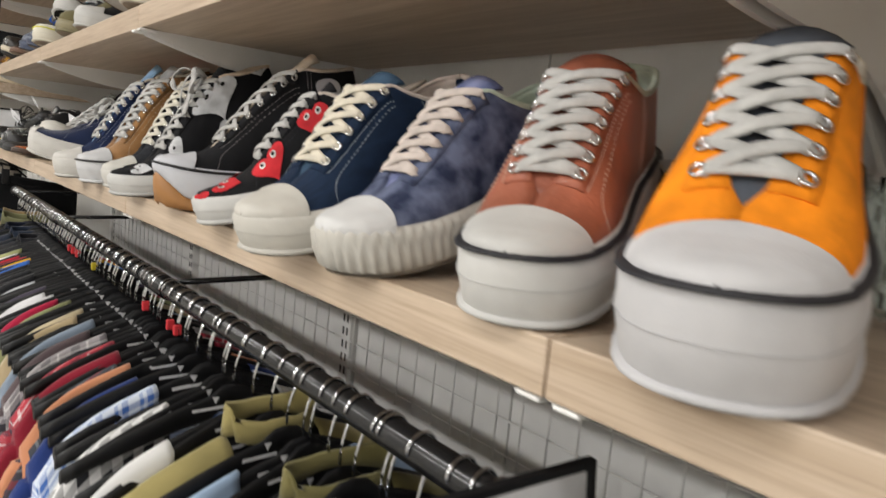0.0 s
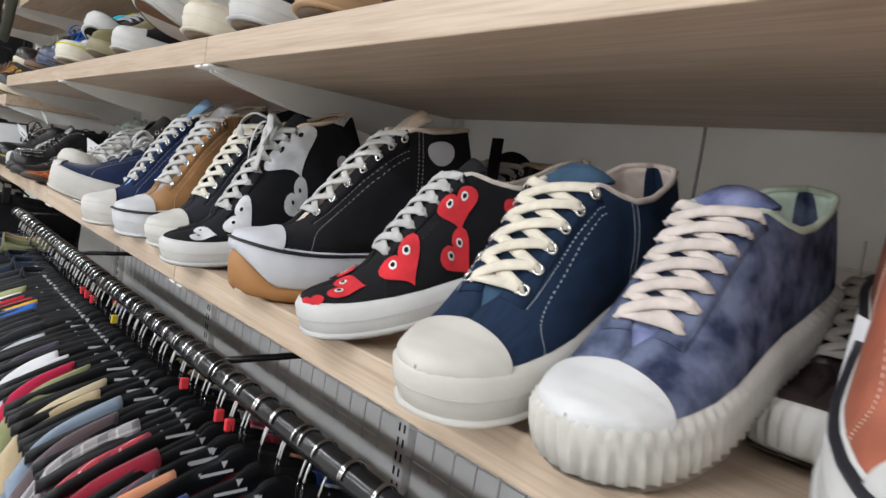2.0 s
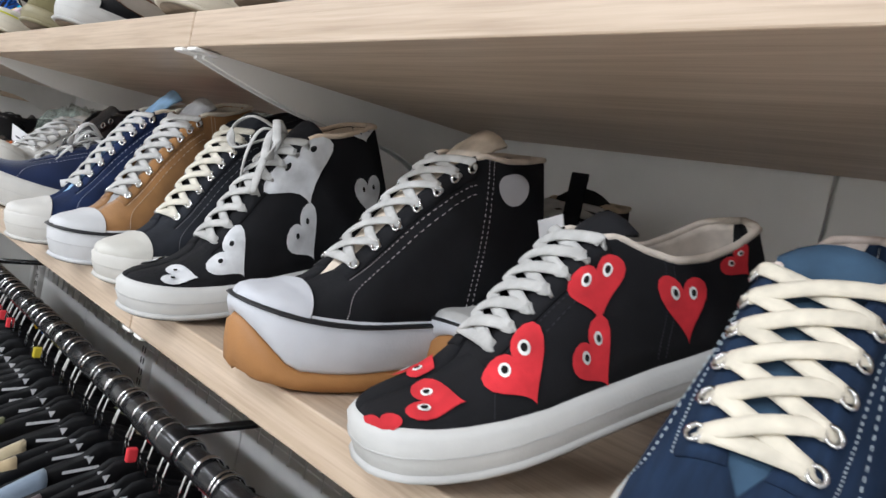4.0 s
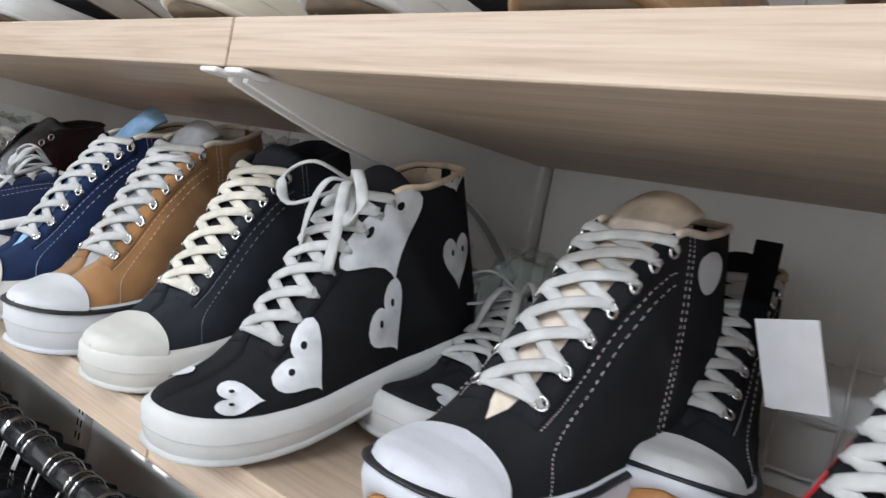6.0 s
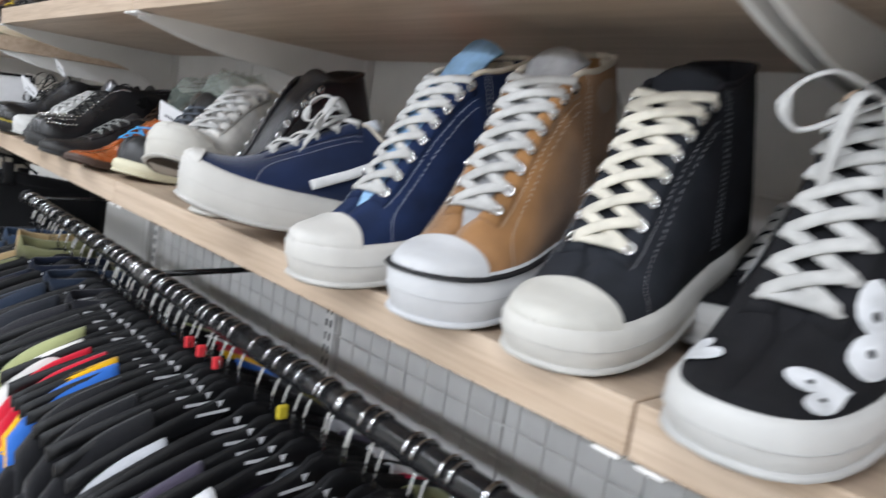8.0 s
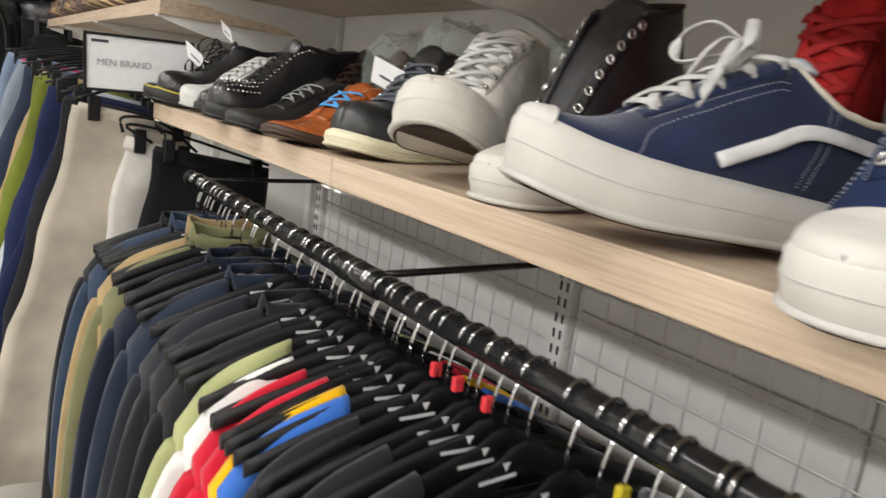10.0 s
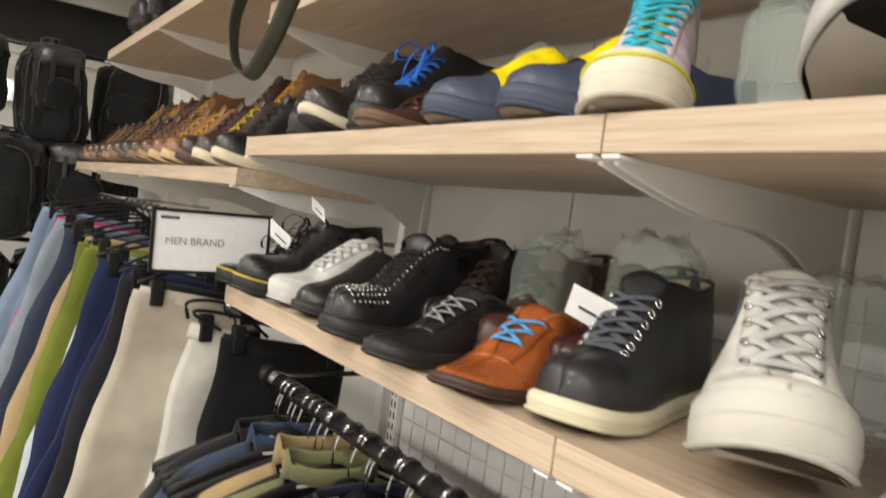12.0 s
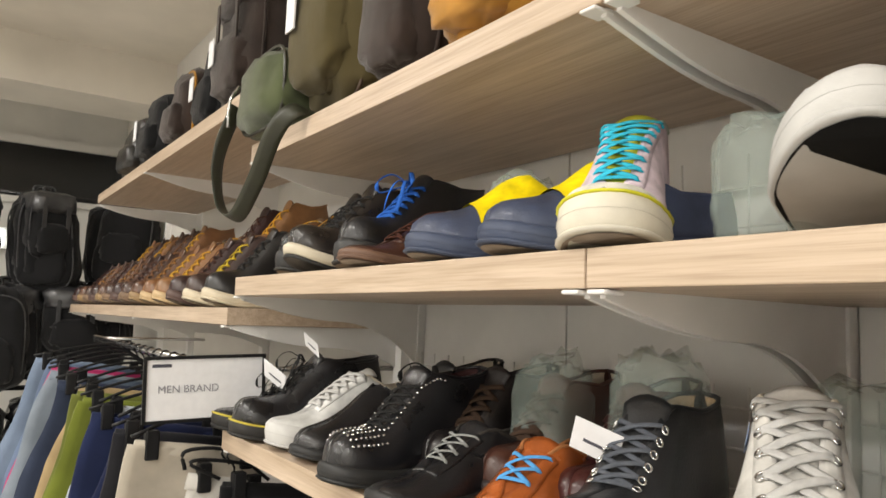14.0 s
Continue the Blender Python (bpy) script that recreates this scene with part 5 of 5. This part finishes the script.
def bag(kind, label, at, size, mat, trim=None, seed=1, pocket=True, handle=True, flap=False, zipper=True, tag=False, group="bags on the top shelf"):
    """A soft bag: body, front pocket, zip, handle; its front towards the aisle (-x)."""
    w, d, h = size
    trim = trim or mat
    t = thing(kind, label, "bag", group, at=at)
    part("body", mesh("body", *blob_data(size, seed), mat), t)
    if pocket:
        v, f = blob_data((w * 0.35, d * 0.72, h * 0.45), seed + 3)
        part("pocket", mesh("pocket", [(x - w * 0.42, y, z + h * 0.1) for x, y, z in v], f, mat), t)
    if zipper:
        path = spline([(-w * 0.30, -d * 0.42, h * 0.55), (-w * 0.22, -d * 0.34, h * 0.9), (-w * 0.15, 0, h * 1.0), (-w * 0.22, d * 0.34, h * 0.9), (-w * 0.30, d * 0.42, h * 0.55)], 30)
        part("zip", mesh("zip", *tube_data(path, 0.004, 6), trim), t)
    edge = [(-w * 0.36, d * 0.47 * math.copysign(abs(math.cos(q)) ** 0.5, math.cos(q)), h * 0.5 + h * 0.46 * math.copysign(abs(math.sin(q)) ** 0.5, math.sin(q))) for q in np.linspace(0, 2 * math.pi, 40, endpoint=False)]
    part("piping", mesh("piping", *tube_data(edge, 0.0035, 6, closed=True, up=(1, 0, 0)), trim), t)
    if handle:
        path = spline([(0, -d * 0.14, h * 0.96), (0, -d * 0.10, h * 1.10), (0, d * 0.10, h * 1.10), (0, d * 0.14, h * 0.96)], 18)
        part("handle", mesh("handle", *tube_data(path, 0.009, 8, 0.5), trim), t)
    if flap:
        v, f = blob_data((w * 1.02, d * 1.0, h * 0.35), seed + 5)
        part("flap", mesh("flap", [(x - w * 0.03, y, z + h * 0.68) for x, y, z in v], f, trim), t)
        for y in (-d * 0.25, d * 0.25):
            part("strap", box("strap", (-w * 0.55, y - 0.01, h * 0.3), (-w * 0.53, y + 0.01, h * 0.85), trim), t, bevel=0.003)
    if tag:
        part("price_tag", box("price_tag", (-w * 0.62, d * 0.1, h * 0.35), (-w * 0.61, d * 0.1 + 0.035, h * 0.35 + 0.06), PAPER), t, "white paper price tag")
    return t


OLIVE, GREEN = cloth((0.085, 0.068, 0.03)), suede((0.075, 0.09, 0.042))
DKBROWN, BLACKBAG = suede((0.035, 0.024, 0.02)), cloth((0.012, 0.012, 0.013))
MUSTARD = suede((0.42, 0.20, 0.03))
bag("backpack", "olive canvas backpack with brown leather straps on the top shelf", pose(0.15, 2.43, Z3), (0.26, 0.25, 0.42), OLIVE, leather((0.07, 0.04, 0.025)), 2, flap=True, tag=True)
bag("handbag", "dark brown leather bag on the top shelf", pose(0.16, 2.23, Z3), (0.24, 0.18, 0.3), DKBROWN, seed=4)
bag("handbag", "mustard yellow leather bag on the top shelf", pose(0.15, 2.02, Z3), (0.24, 0.2, 0.22), MUSTARD, seed=5)
bag("duffel_bag", "brown leather duffel bag on the top shelf", pose(0.19, 1.5, Z3), (0.26, 0.5, 0.26), DKBROWN, seed=6)
sl = bag("sling_bag", "green leather sling bag with its strap hanging over the edge", pose(0.06, 2.60, Z3), (0.18, 0.22, 0.15), GREEN, leather((0.03, 0.03, 0.02)), 7, pocket=False, handle=False)
strap = spline([(-0.075, 0.105, 0.07), (-0.095, 0.12, 0.0), (-0.10, 0.125, -0.06), (-0.095, 0.10, -0.125), (-0.09, 0.03, -0.15), (-0.09, -0.06, -0.10), (-0.088, -0.13, -0.03), (-0.07, -0.16, 0.005), (-0.03, -0.15, 0.012), (0.03, -0.10, 0.02)], 60)
nrm = [(1, 0, 0)] * len(strap)
part("strap", mesh("strap", *tube_data(strap, 0.016, 8, 0.13, up=[(0.35, -math.cos(k / 59 * 5.0) * 0.9, math.sin(k / 59 * 5.0)) for k in range(len(strap))]), leather((0.028, 0.030, 0.016), 0.5)), sl, "dark webbing strap")
part("zip_pull", mesh("zip_pull", *tube_data(spline([(-0.085, 0.07, 0.10), (-0.10, 0.072, 0.07), (-0.10, 0.075, 0.02)], 10), 0.003, 6), CHROME), sl)
bag("backpack", "dark brown leather backpack with paper tags on the far top shelf", pose(0.15, 2.93, 1.95), (0.24, 0.26, 0.31), DKBROWN, seed=8, flap=True, tag=True)
bag("handbag", "black bag on the far top shelf", pose(0.16, 3.18, 1.95), (0.22, 0.18, 0.26), BLACKBAG, seed=9, tag=True)
bag("handbag", "dark brown bag with a mustard strap on the far top shelf", pose(0.15, 3.42, 1.95), (0.24, 0.2, 0.23), DKBROWN, MUSTARD, 10)
bag("handbag", "black handbag with white tag on the far top shelf", pose(0.14, 3.68, 1.95), (0.24, 0.22, 0.22), BLACKBAG, seed=11, tag=True)
bag("handbag", "black leather bag on the far top shelf", pose(0.14, 3.98, 1.95), (0.24, 0.28, 0.2), leather((0.015, 0.014, 0.013)), seed=12)
bag("duffel_bag", "black duffel bag behind the green sling bag", pose(0.27, 2.63, Z3), (0.18, 0.14, 0.27), BLACKBAG, seed=13)

# black bags on a stand at the end of the room
stand = thing("bag_stand", "black steel stand hung with black bags", "stand", at=pose(0.0, 5.35, 0))
for x in (-0.45, 0.3):
    part("pole", mesh("pole", *tube_data([(x, 0, 0), (x, 0, 2.05)], 0.014, 10), BLACK_STEEL), stand)
for z in (1.12, 1.62, 2.04):
    part("bar", mesh("bar", *tube_data([(-0.45, 0, z), (0.3, 0, z)], 0.012, 10), BLACK_STEEL), stand)
part("foot", box("foot", (-0.5, -0.2, 0), (0.35, 0.2, 0.03), BLACK_STEEL), stand, bevel=0.005)
rb = random.Random(12)
for k in range(22):
    x, z, h = -0.40 + 0.68 * ((k * 0.37) % 1), (2.04, 1.62, 1.62, 1.12)[k % 4], rb.uniform(0.27, 0.45)
    bag("backpack", "black backpack hanging on the stand", pose(x, 5.2 - 0.1 * rb.random(), z - h * 1.08, rb.uniform(-8, 8), rb.uniform(-10, 10), 90 + rb.uniform(-30, 30)), (rb.uniform(0.14, 0.22), rb.uniform(0.2, 0.33), h), BLACKBAG,
        BLACK_STEEL if k % 2 else leather((0.03, 0.03, 0.032)), 20 + k, group="black bags on the stand", flap=k % 3 == 0)
side = solid("display_shelf", (-1.6, 4.95, 1.24), (-0.33, 5.25, 1.275), OAK, "pale oak display shelf at the end of the aisle", "shelf", bevel=0.002)
solid("shelf_cabinet", (-1.6, 4.97, 0), (-0.36, 5.25, 1.24), PLASTER, "plain low cabinet under the display shelf", "cabinet", bevel=0.003)
# Emissive tubes imitate shop lights mirrored at the far end; the housing is added.
tl = thing("wall_lamp", "glowing tubes in place of mirrored shop lights on the end wall", "lamp", at=pose(-0.33, 6.2, 1.86))
TUBE = bpy.data.materials.new("mirrored_tube_glow")
TUBE.use_nodes = True
TUBE.node_tree.nodes["Principled BSDF"].inputs["Emission Color"].default_value = (0.9, 1, 1, 1)
TUBE.node_tree.nodes["Principled BSDF"].inputs["Emission Strength"].default_value = 4
for z in (0.0, 0.06):
    part("tube", mesh("tube", *tube_data([(-0.4, 0, z), (0.12, 0, z)], 0.013, 10), TUBE), tl)
part("housing", box("housing", (-0.42, 0.02, -0.03), (0.14, 0.098, 0.09), WHITE_STEEL), tl)


def wrap(at, size, seed, label="crumpled clear plastic bag of stuffing behind the shoes"):
    t = new("plastic_bag", mesh("plastic_bag", *blob_data(size, seed, 30, 19, 0.6, 0.2, 0.12), FILM))
    t.matrix_basis = at
    t.visible_shadow = False
    return tagged(t, label, "plastic bag", "plastic bags")


wrap(pose(0.13, 1.715, Z2, 0, 0, 20), (0.08, 0.085, 0.115), 1)
wrap(pose(0.17, 2.08, Z2, 0, 0, 20), (0.10, 0.08, 0.12), 2)
wrap(pose(0.22, 1.90, Z1 + 0.004, 0, 0, 20), (0.12, 0.10, 0.17), 3)
wrap(pose(0.22, 2.07, Z1 + 0.004, 0, 0, 20), (0.10, 0.09, 0.16), 4)
wrap(pose(0.26, 1.70, Z1 + 0.004, 0, 0, 20), (0.12, 0.12, 0.15), 5)
wrap(pose(0.30, 1.25, Z1 + 0.004, 0, 0, 20), (0.12, 0.14, 0.21), 6)
wrap(pose(0.32, 0.80, Z1 + 0.004, 0, 0, 20), (0.10, 0.14, 0.14), 7)
wrap(pose(0.30, 0.02, Z1 + 0.004, 0, 0, 20), (0.10, 0.12, 0.10), 8)
wrap(pose(0.32, -0.08, Z1 + 0.004, 0, 0, 20), (0.10, 0.12, 0.12), 9)


def price_tag(x, y, z, rx, ry, rz, w=0.05, h=0.036, bar=True):
    t = thing("price_tag", "white paper price tag tied to a shoe", "price tag", "price tags", at=pose(x, y, z, rx, ry, rz))
    part("card", box("card", (-0.0005, -w / 2, 0), (0.0005, w / 2, h), PAPER), t)
    if bar:
        part("print_bar", box("print_bar", (-0.0008, -w * 0.3, h * 0.35), (-0.0006, w * 0.25, h * 0.45), INK), t)


price_tag(0.165, 0.541, Z1 + 0.106, -12, -14, -24, 0.042, 0.052, False)
price_tag(0.12, 0.132, Z1 + 0.04, 14, -10, -20, 0.036, 0.06, False)
price_tag(0.10, 1.885, Z1 + 0.085, 20, -20, 20)
price_tag(0.05, 2.60, Z1 + 0.09, 30, -25, 10, 0.06, 0.04)
price_tag(0.10, 2.56, Z1 + 0.15, 30, -25, 0, 0.045, 0.03)
